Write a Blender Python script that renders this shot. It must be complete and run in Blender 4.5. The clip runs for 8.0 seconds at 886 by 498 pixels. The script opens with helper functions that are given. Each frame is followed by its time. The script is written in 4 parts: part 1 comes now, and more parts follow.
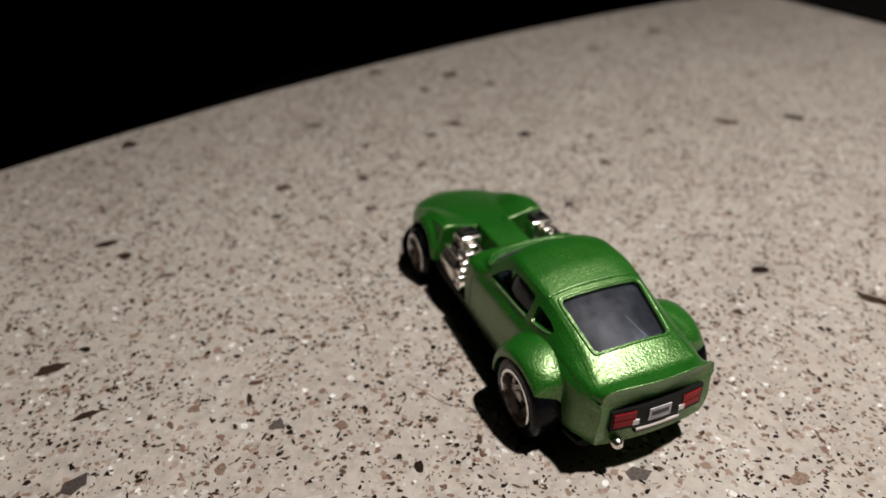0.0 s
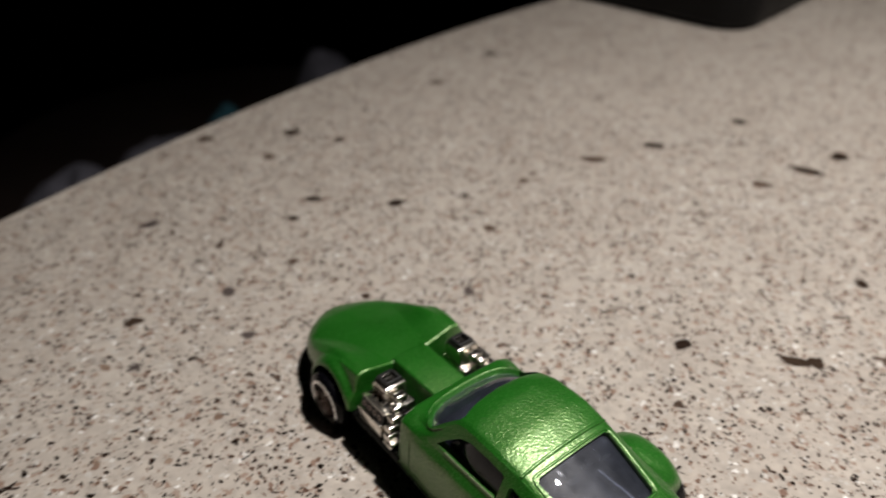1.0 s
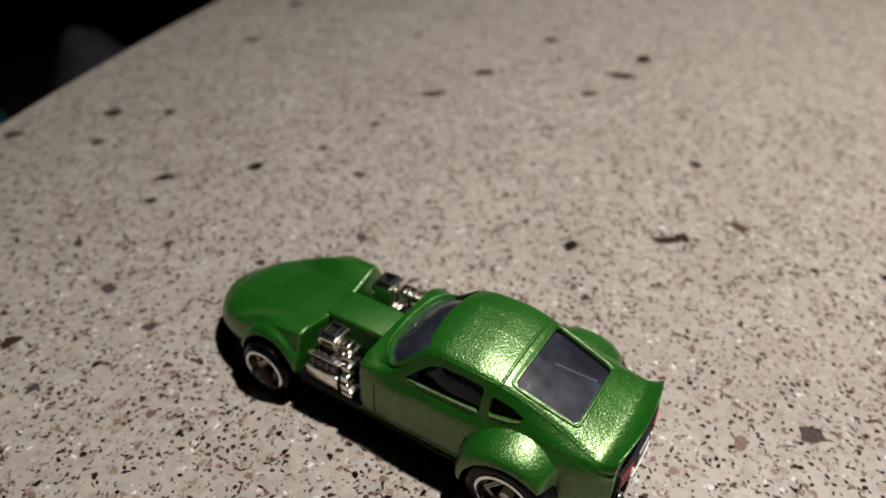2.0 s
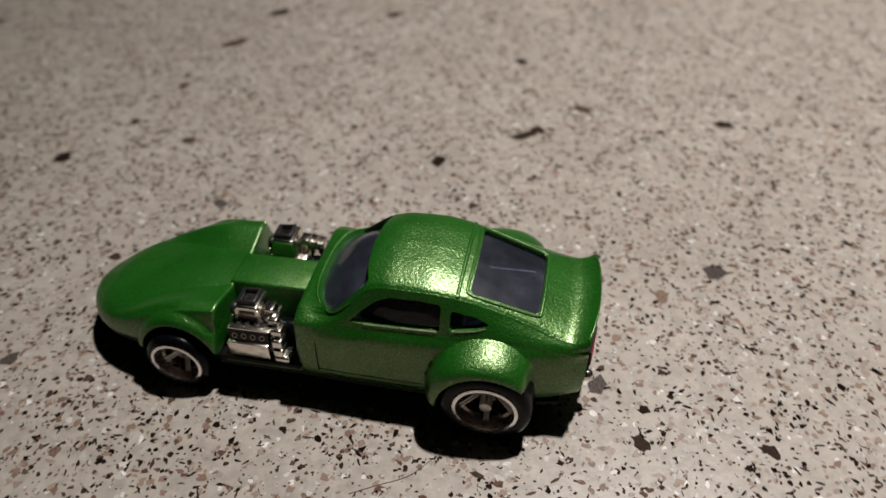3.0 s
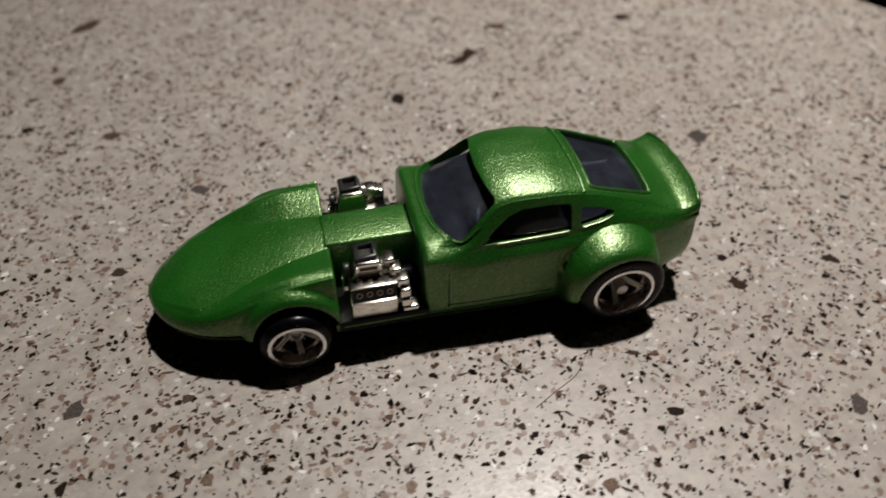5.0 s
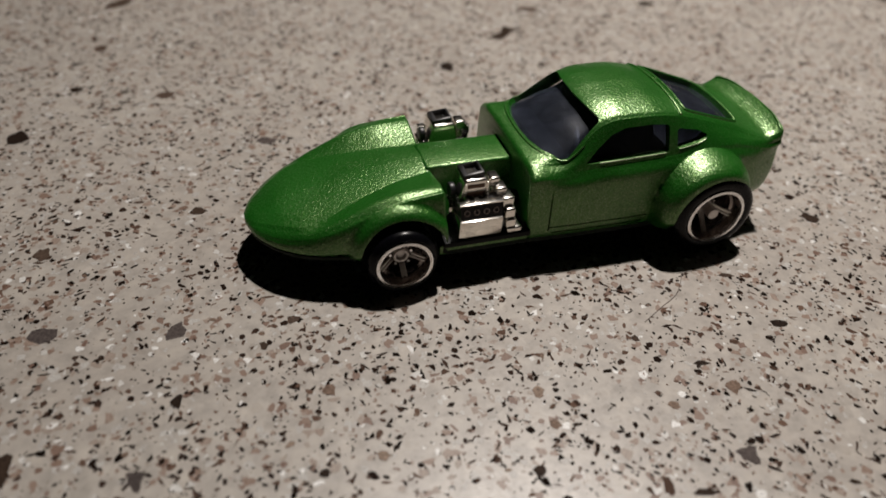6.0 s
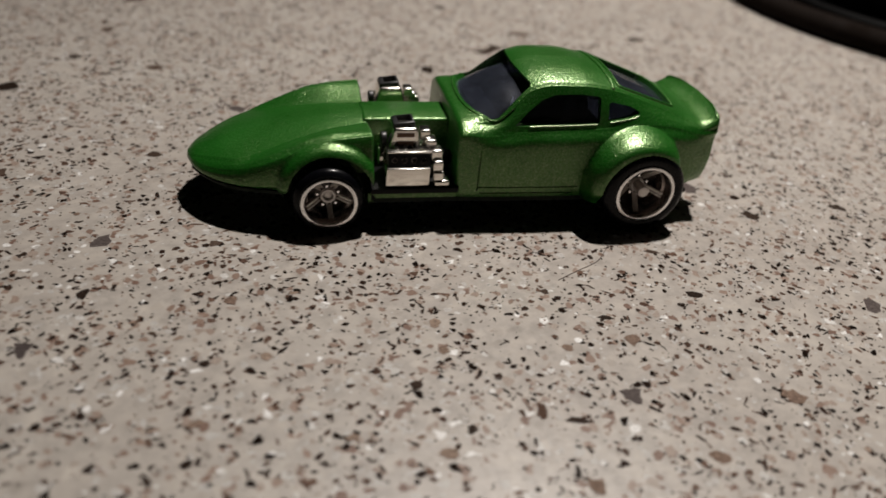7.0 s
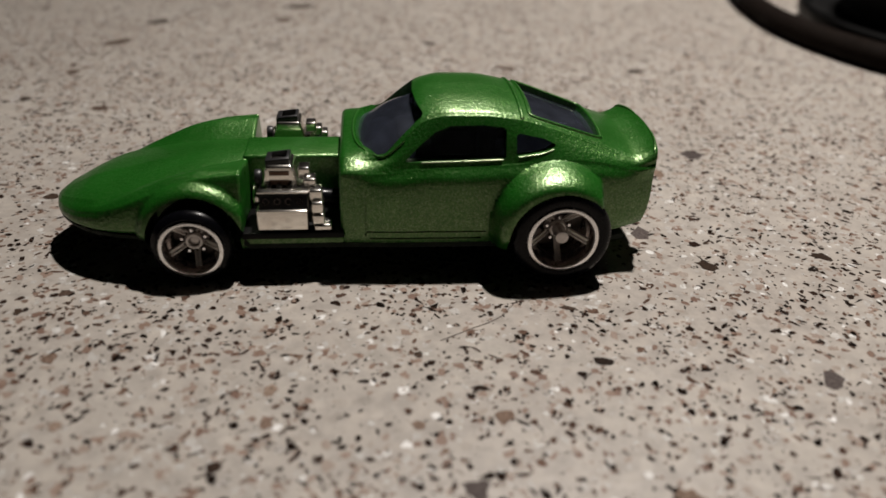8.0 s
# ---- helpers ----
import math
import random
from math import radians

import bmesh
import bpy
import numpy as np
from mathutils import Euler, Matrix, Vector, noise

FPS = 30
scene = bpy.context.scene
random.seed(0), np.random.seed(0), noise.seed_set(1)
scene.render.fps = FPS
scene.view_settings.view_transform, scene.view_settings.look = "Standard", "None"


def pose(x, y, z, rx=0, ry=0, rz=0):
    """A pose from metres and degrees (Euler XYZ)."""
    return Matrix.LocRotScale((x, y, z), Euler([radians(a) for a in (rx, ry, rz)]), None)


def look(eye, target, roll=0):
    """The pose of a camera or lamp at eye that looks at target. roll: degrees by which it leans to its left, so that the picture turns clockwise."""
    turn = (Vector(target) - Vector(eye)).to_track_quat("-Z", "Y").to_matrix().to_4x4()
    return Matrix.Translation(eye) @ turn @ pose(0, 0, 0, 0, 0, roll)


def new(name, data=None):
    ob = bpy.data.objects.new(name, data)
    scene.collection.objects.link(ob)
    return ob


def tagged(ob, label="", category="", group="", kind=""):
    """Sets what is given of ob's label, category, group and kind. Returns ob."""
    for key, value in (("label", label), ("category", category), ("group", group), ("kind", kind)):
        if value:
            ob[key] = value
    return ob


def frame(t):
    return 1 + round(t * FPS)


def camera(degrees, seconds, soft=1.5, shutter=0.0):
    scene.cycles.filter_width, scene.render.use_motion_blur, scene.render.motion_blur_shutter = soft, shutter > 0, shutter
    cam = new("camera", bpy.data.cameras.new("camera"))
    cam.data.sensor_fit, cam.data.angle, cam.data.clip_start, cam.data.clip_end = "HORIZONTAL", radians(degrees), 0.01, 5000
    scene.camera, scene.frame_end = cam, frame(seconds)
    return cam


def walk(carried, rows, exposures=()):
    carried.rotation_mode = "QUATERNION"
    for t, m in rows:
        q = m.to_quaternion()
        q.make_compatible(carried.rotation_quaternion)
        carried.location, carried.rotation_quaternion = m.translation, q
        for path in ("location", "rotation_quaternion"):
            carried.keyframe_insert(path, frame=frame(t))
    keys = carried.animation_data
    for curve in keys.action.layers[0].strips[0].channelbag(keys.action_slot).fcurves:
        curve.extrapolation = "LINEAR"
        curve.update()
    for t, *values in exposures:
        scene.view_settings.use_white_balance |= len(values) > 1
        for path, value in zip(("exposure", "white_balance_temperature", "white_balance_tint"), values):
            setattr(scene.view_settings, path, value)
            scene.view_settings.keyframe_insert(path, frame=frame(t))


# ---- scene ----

# Camera: a hand-held phone a hand's width from a die-cast toy car; seconds, eye (m), yaw, pitch, roll.
from mathutils.bvhtree import BVHTree

cam = camera(60.7, 8.0, soft=1.6, shutter=0.35)
ROWS = [
    (0.0, 0.0955, -0.0575, 0.0844, 67.14, -31.98, -0.05),
    (0.2, 0.0927, -0.0574, 0.0858, 66.83, -32.05, -0.68),
    (0.5, 0.0813, -0.0572, 0.0915, 65.58, -32.35, -3.22),
    (1.0, 0.0612, -0.0556, 0.0960, 51.12, -33.47, 0.16),
    (1.2, 0.0597, -0.0594, 0.0941, 46.89, -33.72, 0.55),
    (2.3, 0.0429, -0.0740, 0.0951, 26.42, -38.06, -0.29),
    (2.5, 0.0390, -0.0758, 0.0913, 22.23, -38.77, -0.50),
    (3.0, 0.0309, -0.0769, 0.0876, 12.07, -40.48, -1.64),
    (3.5, 0.0197, -0.0750, 0.0880, 1.26, -42.08, 0.26),
    (4.0, 0.0141, -0.0765, 0.0858, -6.78, -43.31, 2.14),
    (4.5, -0.0019, -0.0796, 0.0862, -9.00, -43.13, 1.27),
    (5.0, -0.0189, -0.0799, 0.0826, -13.61, -43.20, 0.42),
    (5.2, -0.0242, -0.0795, 0.0800, -14.54, -42.97, 0.36),
    (6.3, -0.0441, -0.0906, 0.0656, -20.09, -37.41, 4.41),
    (6.5, -0.0423, -0.0941, 0.0636, -19.59, -36.35, 5.57),
    (7.0, -0.0293, -0.1025, 0.0568, -14.65, -33.09, 5.97),
    (7.5, -0.0108, -0.1037, 0.0529, -7.69, -29.83, 3.27),
    (7.7, -0.0050, -0.0982, 0.0522, -6.94, -30.03, 2.56),
    (8.0, -0.0011, -0.0945, 0.0517, -6.44, -30.17, 2.09),
]
walk(cam, [(t, pose(x, y, z, 90 + pitch, 0, yaw) @ pose(0, 0, 0, 0, 0, roll)) for t, x, y, z, yaw, pitch, roll in ROWS],
     exposures=[(0.0, 0.26), (0.5, 0.36), (1.2, 0.28), (2.5, -0.03), (3.5, -0.16), (5.0, -0.18), (6.5, -0.02), (8.0, 0.06)])
# The phone's shallow focus lies on the car.
cam.data.dof.use_dof = True
cam.data.dof.focus_distance = 0.101
cam.data.dof.aperture_fstop = 18.0

# ---- world and light ----
world = bpy.data.worlds.new("night_room")
world.use_nodes = True
world.node_tree.nodes["Background"].inputs["Color"].default_value = (1.0, 0.85, 0.7, 1)
world.node_tree.nodes["Background"].inputs["Strength"].default_value = 0.002
scene.world = world

LAMP = Vector((0.112, 0.135, 0.526))
bulb = bpy.data.lights.new("pendant_bulb", "SPOT")
bulb.energy, bulb.color = 21.2, (1.0, 0.930, 0.875)
bulb.spot_size, bulb.spot_blend, bulb.shadow_soft_size = radians(152), 1.0, 0.0115
bulb_ob = new("pendant_bulb", bulb)
bulb_ob.matrix_world = look(LAMP, (0.345, 0.105, 0.0))


# ---- materials ----
def material(name):
    m = bpy.data.materials.new(name)
    m.use_nodes = True
    nt = m.node_tree
    return m, nt, nt.nodes["Principled BSDF"]


def node(nt, kind, **values):
    n = nt.nodes.new(kind)
    for key, value in values.items():
        n.inputs[key.replace("_", " ")].default_value = value
    return n


def ramp(nt, source, stops):
    r = nt.nodes.new("ShaderNodeValToRGB")
    while len(r.color_ramp.elements) < len(stops):
        r.color_ramp.elements.new(0.5)
    for e, (at, c) in zip(r.color_ramp.elements, stops):
        e.position, e.color = at, (*c, 1) if len(c) == 3 else c
    nt.links.new(source, r.inputs[0])
    return r


def bump(nt, bsdf, source, strength, distance):
    b = node(nt, "ShaderNodeBump", Strength=strength, Distance=distance)
    nt.links.new(source, b.inputs["Height"])
    nt.links.new(b.outputs[0], bsdf.inputs["Normal"])
    return b


def coords(nt):
    return nt.nodes.new("ShaderNodeTexCoord").outputs["Object"]


def plain(name, color, rough, metal=0.0, grain=3000.0, vary=0.25, relief=0.1, depth=0.00003, coat=0.0, spec=0.5):
    """Colour with fine mottling, uneven gloss and a slight relief; grain in cycles a metre."""
    m, nt, b = material(name)
    at = coords(nt)
    n = node(nt, "ShaderNodeTexNoise", Scale=grain, Detail=4.0)
    nt.links.new(at, n.inputs["Vector"])
    lo, hi = [c * (1 - vary) for c in color], [min(1, c * (1 + vary)) for c in color]
    r = ramp(nt, n.outputs[0], [(0.3, lo), (0.7, hi)])
    nt.links.new(r.outputs[0], b.inputs["Base Color"])
    g = node(nt, "ShaderNodeTexNoise", Scale=grain * 0.21, Detail=3.0)
    nt.links.new(at, g.inputs["Vector"])
    q = ramp(nt, g.outputs[0], [(0.3, [rough * 0.8] * 3), (0.7, [min(1, rough * 1.25)] * 3)])
    nt.links.new(q.outputs[0], b.inputs["Roughness"])
    b.inputs["Metallic"].default_value = metal
    b.inputs["Coat Weight"].default_value = coat
    b.inputs["Specular IOR Level"].default_value = spec
    b.inputs["Coat Roughness"].default_value = 0.12
    bump(nt, b, n.outputs[0], relief, depth)
    return m


def paint_material():
    """Metallic spray paint: golden flakes in a deep green lacquer, with a slightly pebbled skin."""
    m, nt, b = material("green_flake_paint")
    at = coords(nt)
    flakes = node(nt, "ShaderNodeTexVoronoi", Scale=11000.0)
    skin = node(nt, "ShaderNodeTexNoise", Scale=2500.0, Detail=2.5, Roughness=0.6)
    broad = node(nt, "ShaderNodeTexNoise", Scale=160.0, Detail=2.0)
    for n in (flakes, skin, broad):
        nt.links.new(at, n.inputs["Vector"])
    first = node(nt, "ShaderNodeBump", Strength=0.28, Distance=0.00004)
    nt.links.new(flakes.outputs["Color"], first.inputs["Height"])
    second = node(nt, "ShaderNodeBump", Strength=0.85, Distance=0.0001)
    nt.links.new(skin.outputs[0], second.inputs["Height"])
    third = node(nt, "ShaderNodeBump", Strength=0.85, Distance=0.0001)
    nt.links.new(skin.outputs[0], third.inputs["Height"])
    nt.links.new(first.outputs[0], third.inputs["Normal"])
    # lacquer
    tone = ramp(nt, broad.outputs[0], [(0.3, (0.008, 0.116, 0.007)), (0.7, (0.012, 0.146, 0.010))])
    nt.links.new(tone.outputs[0], b.inputs["Base Color"])
    gloss = ramp(nt, broad.outputs[0], [(0.3, (0.27,) * 3), (0.7, (0.35,) * 3)])
    nt.links.new(gloss.outputs[0], b.inputs["Roughness"])
    b.inputs["Coat Weight"].default_value = 0.32
    b.inputs["Coat Roughness"].default_value = 0.27
    b.inputs["Coat IOR"].default_value = 1.5
    nt.links.new(second.outputs[0], b.inputs["Normal"])
    nt.links.new(second.outputs[0], b.inputs["Coat Normal"])
    # flakes
    f = nt.nodes.new("ShaderNodeBsdfPrincipled")
    gold = ramp(nt, flakes.outputs["Color"], [(0.0, (0.064, 0.142, 0.028)), (0.6, (0.122, 0.213, 0.056)), (1.0, (0.43, 0.52, 0.31))])
    grime = node(nt, "ShaderNodeTexNoise", Scale=2300.0, Detail=4.0, Roughness=0.65)
    nt.links.new(at, grime.inputs["Vector"])
    worn = ramp(nt, grime.outputs[0], [(0.36, (0.62, 0.62, 0.54)), (0.54, (1.0, 1.0, 1.0)), (0.75, (1.2, 1.18, 1.12))])
    dirty = nt.nodes.new("ShaderNodeMix")
    dirty.data_type, dirty.blend_type = "RGBA", "MULTIPLY"
    dirty.inputs["Factor"].default_value = 1.0
    nt.links.new(gold.outputs[0], dirty.inputs["A"])
    nt.links.new(worn.outputs[0], dirty.inputs["B"])
    nt.links.new(dirty.outputs["Result"], f.inputs["Base Color"])
    f.inputs["Metallic"].default_value = 1.0
    f.inputs["Roughness"].default_value = 0.33
    f.inputs["Coat Weight"].default_value = 0.32
    f.inputs["Coat Roughness"].default_value = 0.27
    nt.links.new(third.outputs[0], f.inputs["Normal"])
    nt.links.new(second.outputs[0], f.inputs["Coat Normal"])
    share = ramp(nt, flakes.outputs["Color"], [(0.0, (0.36,) * 3), (0.5, (0.46,) * 3), (1.0, (0.60,) * 3)])
    mix = nt.nodes.new("ShaderNodeMixShader")
    nt.links.new(share.outputs[0], mix.inputs[0])
    nt.links.new(b.outputs[0], mix.inputs[1])
    nt.links.new(f.outputs[0], mix.inputs[2])
    nt.links.new(mix.outputs[0], nt.nodes["Material Output"].inputs["Surface"])
    return m


def stone_material():
    """Beige engineered stone: a soft cement ground with fine sand-like grains."""
    m, nt, b = material("beige_terrazzo_ground")
    at = coords(nt)
    cloud = node(nt, "ShaderNodeTexNoise", Scale=45.0, Detail=5.0, Roughness=0.6)
    sand = node(nt, "ShaderNodeTexVoronoi", Scale=900.0)
    fine = node(nt, "ShaderNodeTexNoise", Scale=1600.0, Detail=3.0)
    blot = node(nt, "ShaderNodeTexNoise", Scale=420.0, Detail=4.0, Roughness=0.65)
    for n in (cloud, sand, fine, blot):
        nt.links.new(at, n.inputs["Vector"])
    base = ramp(nt, cloud.outputs[0], [(0.3, (0.300, 0.271, 0.240)), (0.7, (0.350, 0.322, 0.287))])
    grains = ramp(nt, sand.outputs["Color"], [(0.0, (0.78, 0.76, 0.74)), (0.25, (0.95, 0.95, 0.95)), (0.8, (1.0, 1.0, 1.0)), (1.0, (1.16, 1.16, 1.16))])
    mix = nt.nodes.new("ShaderNodeMix")
    mix.data_type, mix.blend_type = "RGBA", "MULTIPLY"
    mix.inputs["Factor"].default_value = 0.8
    nt.links.new(base.outputs[0], mix.inputs["A"])
    nt.links.new(grains.outputs[0], mix.inputs["B"])
    patch = ramp(nt, blot.outputs[0], [(0.30, (0.80, 0.80, 0.80)), (0.5, (1.0, 1.0, 1.0)), (0.72, (1.17, 1.16, 1.14))])
    both = nt.nodes.new("ShaderNodeMix")
    both.data_type, both.blend_type = "RGBA", "MULTIPLY"
    both.inputs["Factor"].default_value = 1.0
    nt.links.new(mix.outputs["Result"], both.inputs["A"])
    nt.links.new(patch.outputs[0], both.inputs["B"])
    nt.links.new(both.outputs["Result"], b.inputs["Base Color"])
    gloss = ramp(nt, fine.outputs[0], [(0.3, (0.27,) * 3), (0.7, (0.44,) * 3)])
    nt.links.new(gloss.outputs[0], b.inputs["Roughness"])
    b.inputs["Specular IOR Level"].default_value = 0.5
    bump(nt, b, fine.outputs[0], 0.25, 0.00006)
    return m


def fleck_material(name, stops, rough=0.4, spec=0.3):
    """Stone chips: each fleck of its own tone, with a little grain inside."""
    m, nt, b = material(name)
    geo = nt.nodes.new("ShaderNodeNewGeometry")
    r = ramp(nt, geo.outputs["Random Per Island"], stops)
    grain = node(nt, "ShaderNodeTexNoise", Scale=4200.0, Detail=3.0)
    nt.links.new(coords(nt), grain.inputs["Vector"])
    tone = ramp(nt, grain.outputs[0], [(0.3, (0.75,) * 3), (0.7, (1.2,) * 3)])
    mix = nt.nodes.new("ShaderNodeMix")
    mix.data_type, mix.blend_type = "RGBA", "MULTIPLY"
    mix.inputs["Factor"].default_value = 1.0
    nt.links.new(r.outputs[0], mix.inputs["A"])
    nt.links.new(tone.outputs[0], mix.inputs["B"])
    nt.links.new(mix.outputs["Result"], b.inputs["Base Color"])
    b.inputs["Roughness"].default_value = rough
    b.inputs["Specular IOR Level"].default_value = spec
    return m


def chip_material(name, stops):
    """A single stone chip, toned object by object, with mottled grain."""
    m, nt, b = material(name)
    info = nt.nodes.new("ShaderNodeObjectInfo")
    r = ramp(nt, info.outputs["Random"], stops)
    grain = node(nt, "ShaderNodeTexNoise", Scale=2600.0, Detail=4.0)
    nt.links.new(nt.nodes.new("ShaderNodeNewGeometry").outputs["Position"], grain.inputs["Vector"])
    tone = ramp(nt, grain.outputs[0], [(0.3, (0.6,) * 3), (0.7, (1.35,) * 3)])
    mix = nt.nodes.new("ShaderNodeMix")
    mix.data_type, mix.blend_type = "RGBA", "MULTIPLY"
    mix.inputs["Factor"].default_value = 1.0
    nt.links.new(r.outputs[0], mix.inputs["A"])
    nt.links.new(tone.outputs[0], mix.inputs["B"])
    nt.links.new(mix.outputs["Result"], b.inputs["Base Color"])
    b.inputs["Roughness"].default_value = 0.6
    b.inputs["Specular IOR Level"].default_value = 0.05
    return m


def glass_material(name, tint, rough):
    m, nt, b = material(name)
    n = node(nt, "ShaderNodeTexNoise", Scale=500.0, Detail=4.0)
    nt.links.new(coords(nt), n.inputs["Vector"])
    r = ramp(nt, n.outputs[0], [(0.35, (rough,) * 3), (0.7, (rough * 2.2,) * 3)])
    nt.links.new(r.outputs[0], b.inputs["Roughness"])
    haze = node(nt, "ShaderNodeTexNoise", Scale=230.0, Detail=5.0, Roughness=0.65)
    nt.links.new(coords(nt), haze.inputs["Vector"])
    c = ramp(nt, haze.outputs[0], [(0.38, [v * 0.65 for v in tint]), (0.56, [v * 0.95 for v in tint]), (0.76, [min(1.0, v * 2.0) for v in tint])])
    nt.links.new(c.outputs[0], b.inputs["Base Color"])
    b.inputs["Transmission Weight"].default_value = 0.90
    scuff = ramp(nt, haze.outputs[0], [(0.35, (0.12,) * 3), (0.75, (0.32,) * 3)])
    nt.links.new(scuff.outputs[0], b.inputs["Coat Weight"])
    b.inputs["Coat Roughness"].default_value = 0.42
    b.inputs["IOR"].default_value = 1.38
    return m


PAINT = paint_material()
STONE = stone_material()
DARK_FLECK = fleck_material("dark_fleck", [(0.0, (0.006, 0.004, 0.003)), (0.55, (0.021, 0.013, 0.010)), (1.0, (0.115, 0.072, 0.053))], 0.85, 0.02)
LIGHT_FLECK = fleck_material("light_fleck", [(0.0, (0.34, 0.32, 0.295)), (0.75, (0.40, 0.385, 0.36)), (1.0, (0.64, 0.63, 0.61))])
BROWN_FLECK = fleck_material("brown_fleck", [(0.0, (0.13, 0.078, 0.058)), (0.5, (0.22, 0.158, 0.124)), (1.0, (0.28, 0.24, 0.205))])
DARK_CHIP = chip_material("dark_chip", [(0.0, (0.010, 0.006, 0.004)), (0.7, (0.030, 0.019, 0.013)), (1.0, (0.070, 0.048, 0.036))])
GREY_CHIP = chip_material("grey_chip", [(0.0, (0.044, 0.036, 0.034)), (1.0, (0.088, 0.072, 0.066))])
BROWN_CHIP = chip_material("brown_chip", [(0.0, (0.13, 0.088, 0.066)), (1.0, (0.22, 0.165, 0.128))])
CHASSIS = plain("dark_green_chassis", (0.004, 0.009, 0.003), 0.6, 0.1, spec=0.2)
BLACK = plain("black_plastic", (0.012, 0.012, 0.013), 0.38)
RUBBER = plain("black_tyre_rubber", (0.002, 0.002, 0.003), 0.26, relief=0.05, spec=0.16)
CHROME = plain("vacuum_chrome", (0.88, 0.84, 0.77), 0.20, 1.0, grain=1500.0, vary=0.06, relief=0.12, depth=0.00006)
RIM = plain("grey_rim_metal", (0.80, 0.75, 0.70), 0.34, 0.6, vary=0.12)
PORTS = plain("dark_port_plate", (0.02, 0.019, 0.019), 0.35, 0.3)
# Paler than the paint, so the sill edges' bright glint is in the colour.
EDGE = plain("pale_green_glint_edge", (0.42, 0.50, 0.32), 0.32, 0.8, vary=0.2)
HUB = plain("pale_hub_metal", (0.62, 0.58, 0.55), 0.35, 0.7, vary=0.1)
DISH = plain("dark_rim_dish", (0.11, 0.095, 0.088), 0.34, 0.8, vary=0.12)
BARREL = plain("polished_dish_metal", (0.34, 0.29, 0.27), 0.25, 0.9, vary=0.12)
LIP = plain("white_lip_chrome", (0.96, 0.95, 0.94), 0.16, 0.95, vary=0.04)
# Brown stands in for what the chrome recesses reflect of themselves.
REFLECTED_BROWN = plain("brown_reflection_chrome", (0.10, 0.055, 0.035), 0.4, 0.6)
SMOKE = glass_material("smoked_window_plastic", (0.128, 0.148, 0.200), 0.012)
TUB = plain("grey_interior_plastic", (0.008, 0.008, 0.011), 0.4, spec=0.25)
RED = plain("red_lamp_paint", (0.24, 0.005, 0.009), 0.4, spec=0.2)
WHITE = plain("white_print", (0.68, 0.66, 0.64), 0.5)
PLATE = plain("grey_plate_print", (0.42, 0.42, 0.45), 0.5)
DARKPRINT = plain("dark_print", (0.03, 0.03, 0.04), 0.5)
SHELL = plain("black_shell", (0.003, 0.003, 0.003), 0.5, spec=0.15, grain=400.0)
# Wall, floor and ceiling colours carry the room's darkness: far darker than real surfaces.
WALLS = plain("dimmed_brown_wall", (0.016, 0.008, 0.005), 0.8, grain=25.0, relief=0.3, depth=0.002)
FLOORING = plain("dimmed_wood_floor", (0.012, 0.008, 0.006), 0.6, grain=30.0, relief=0.2, depth=0.001)
CEILING = plain("dimmed_ceiling_plaster", (0.05, 0.045, 0.04), 0.9, grain=60.0, relief=0.2, depth=0.001)
STEEL = plain("dark_steel", (0.08, 0.08, 0.08), 0.4, 0.8, grain=300.0)
TEAL = plain("teal_cloth", (0.03, 0.12, 0.16), 0.9, grain=400.0, vary=0.35, relief=0.5, depth=0.001)
CLOTH = plain("grey_blue_cloth", (0.17, 0.17, 0.21), 0.9, grain=400.0, vary=0.35, relief=0.5, depth=0.001)
SHADE = plain("pendant_shade_metal", (0.03, 0.03, 0.03), 0.45, grain=200.0)
CORD = plain("dark_brown_cord", (0.006, 0.004, 0.003), 0.8, grain=900.0, relief=0.3, spec=0.05)
HAIR = plain("brown_hair", (0.05, 0.028, 0.02), 0.5)


# ---- mesh helpers (millimetres in, metres out) ----
def finish(mesh, mat, sharp=38):
    if mat:
        mesh.materials.append(mat)
    for p in mesh.polygons:
        p.use_smooth = True
    mesh.set_sharp_from_angle(angle=radians(sharp))
    return mesh


def mesh_of(name, bm, mat, unit=0.001, sharp=38):
    bmesh.ops.recalc_face_normals(bm, faces=bm.faces)
    bmesh.ops.scale(bm, vec=(unit,) * 3, verts=bm.verts)
    mesh = bpy.data.meshes.new(name)
    bm.to_mesh(mesh)
    bm.free()
    return finish(mesh, mat, sharp)


def part(name, bm, mat, parent, label="", unit=0.001, sharp=38):
    ob = new(name, mesh_of(name, bm, mat, unit, sharp))
    ob.parent = parent
    return tagged(ob, label)


def box(bm, x0, x1, y0, y1, z0, z1, bevel=0.0, seg=2):
    made = bmesh.ops.create_cube(bm, size=1.0)["verts"]
    bmesh.ops.scale(bm, vec=(x1 - x0, y1 - y0, z1 - z0), verts=made)
    bmesh.ops.translate(bm, vec=((x0 + x1) / 2, (y0 + y1) / 2, (z0 + z1) / 2), verts=made)
    if bevel:
        edges = {e for v in made for e in v.link_edges}
        bmesh.ops.bevel(bm, geom=list(edges), offset=bevel, segments=seg, affect="EDGES", profile=0.5)
    return bm


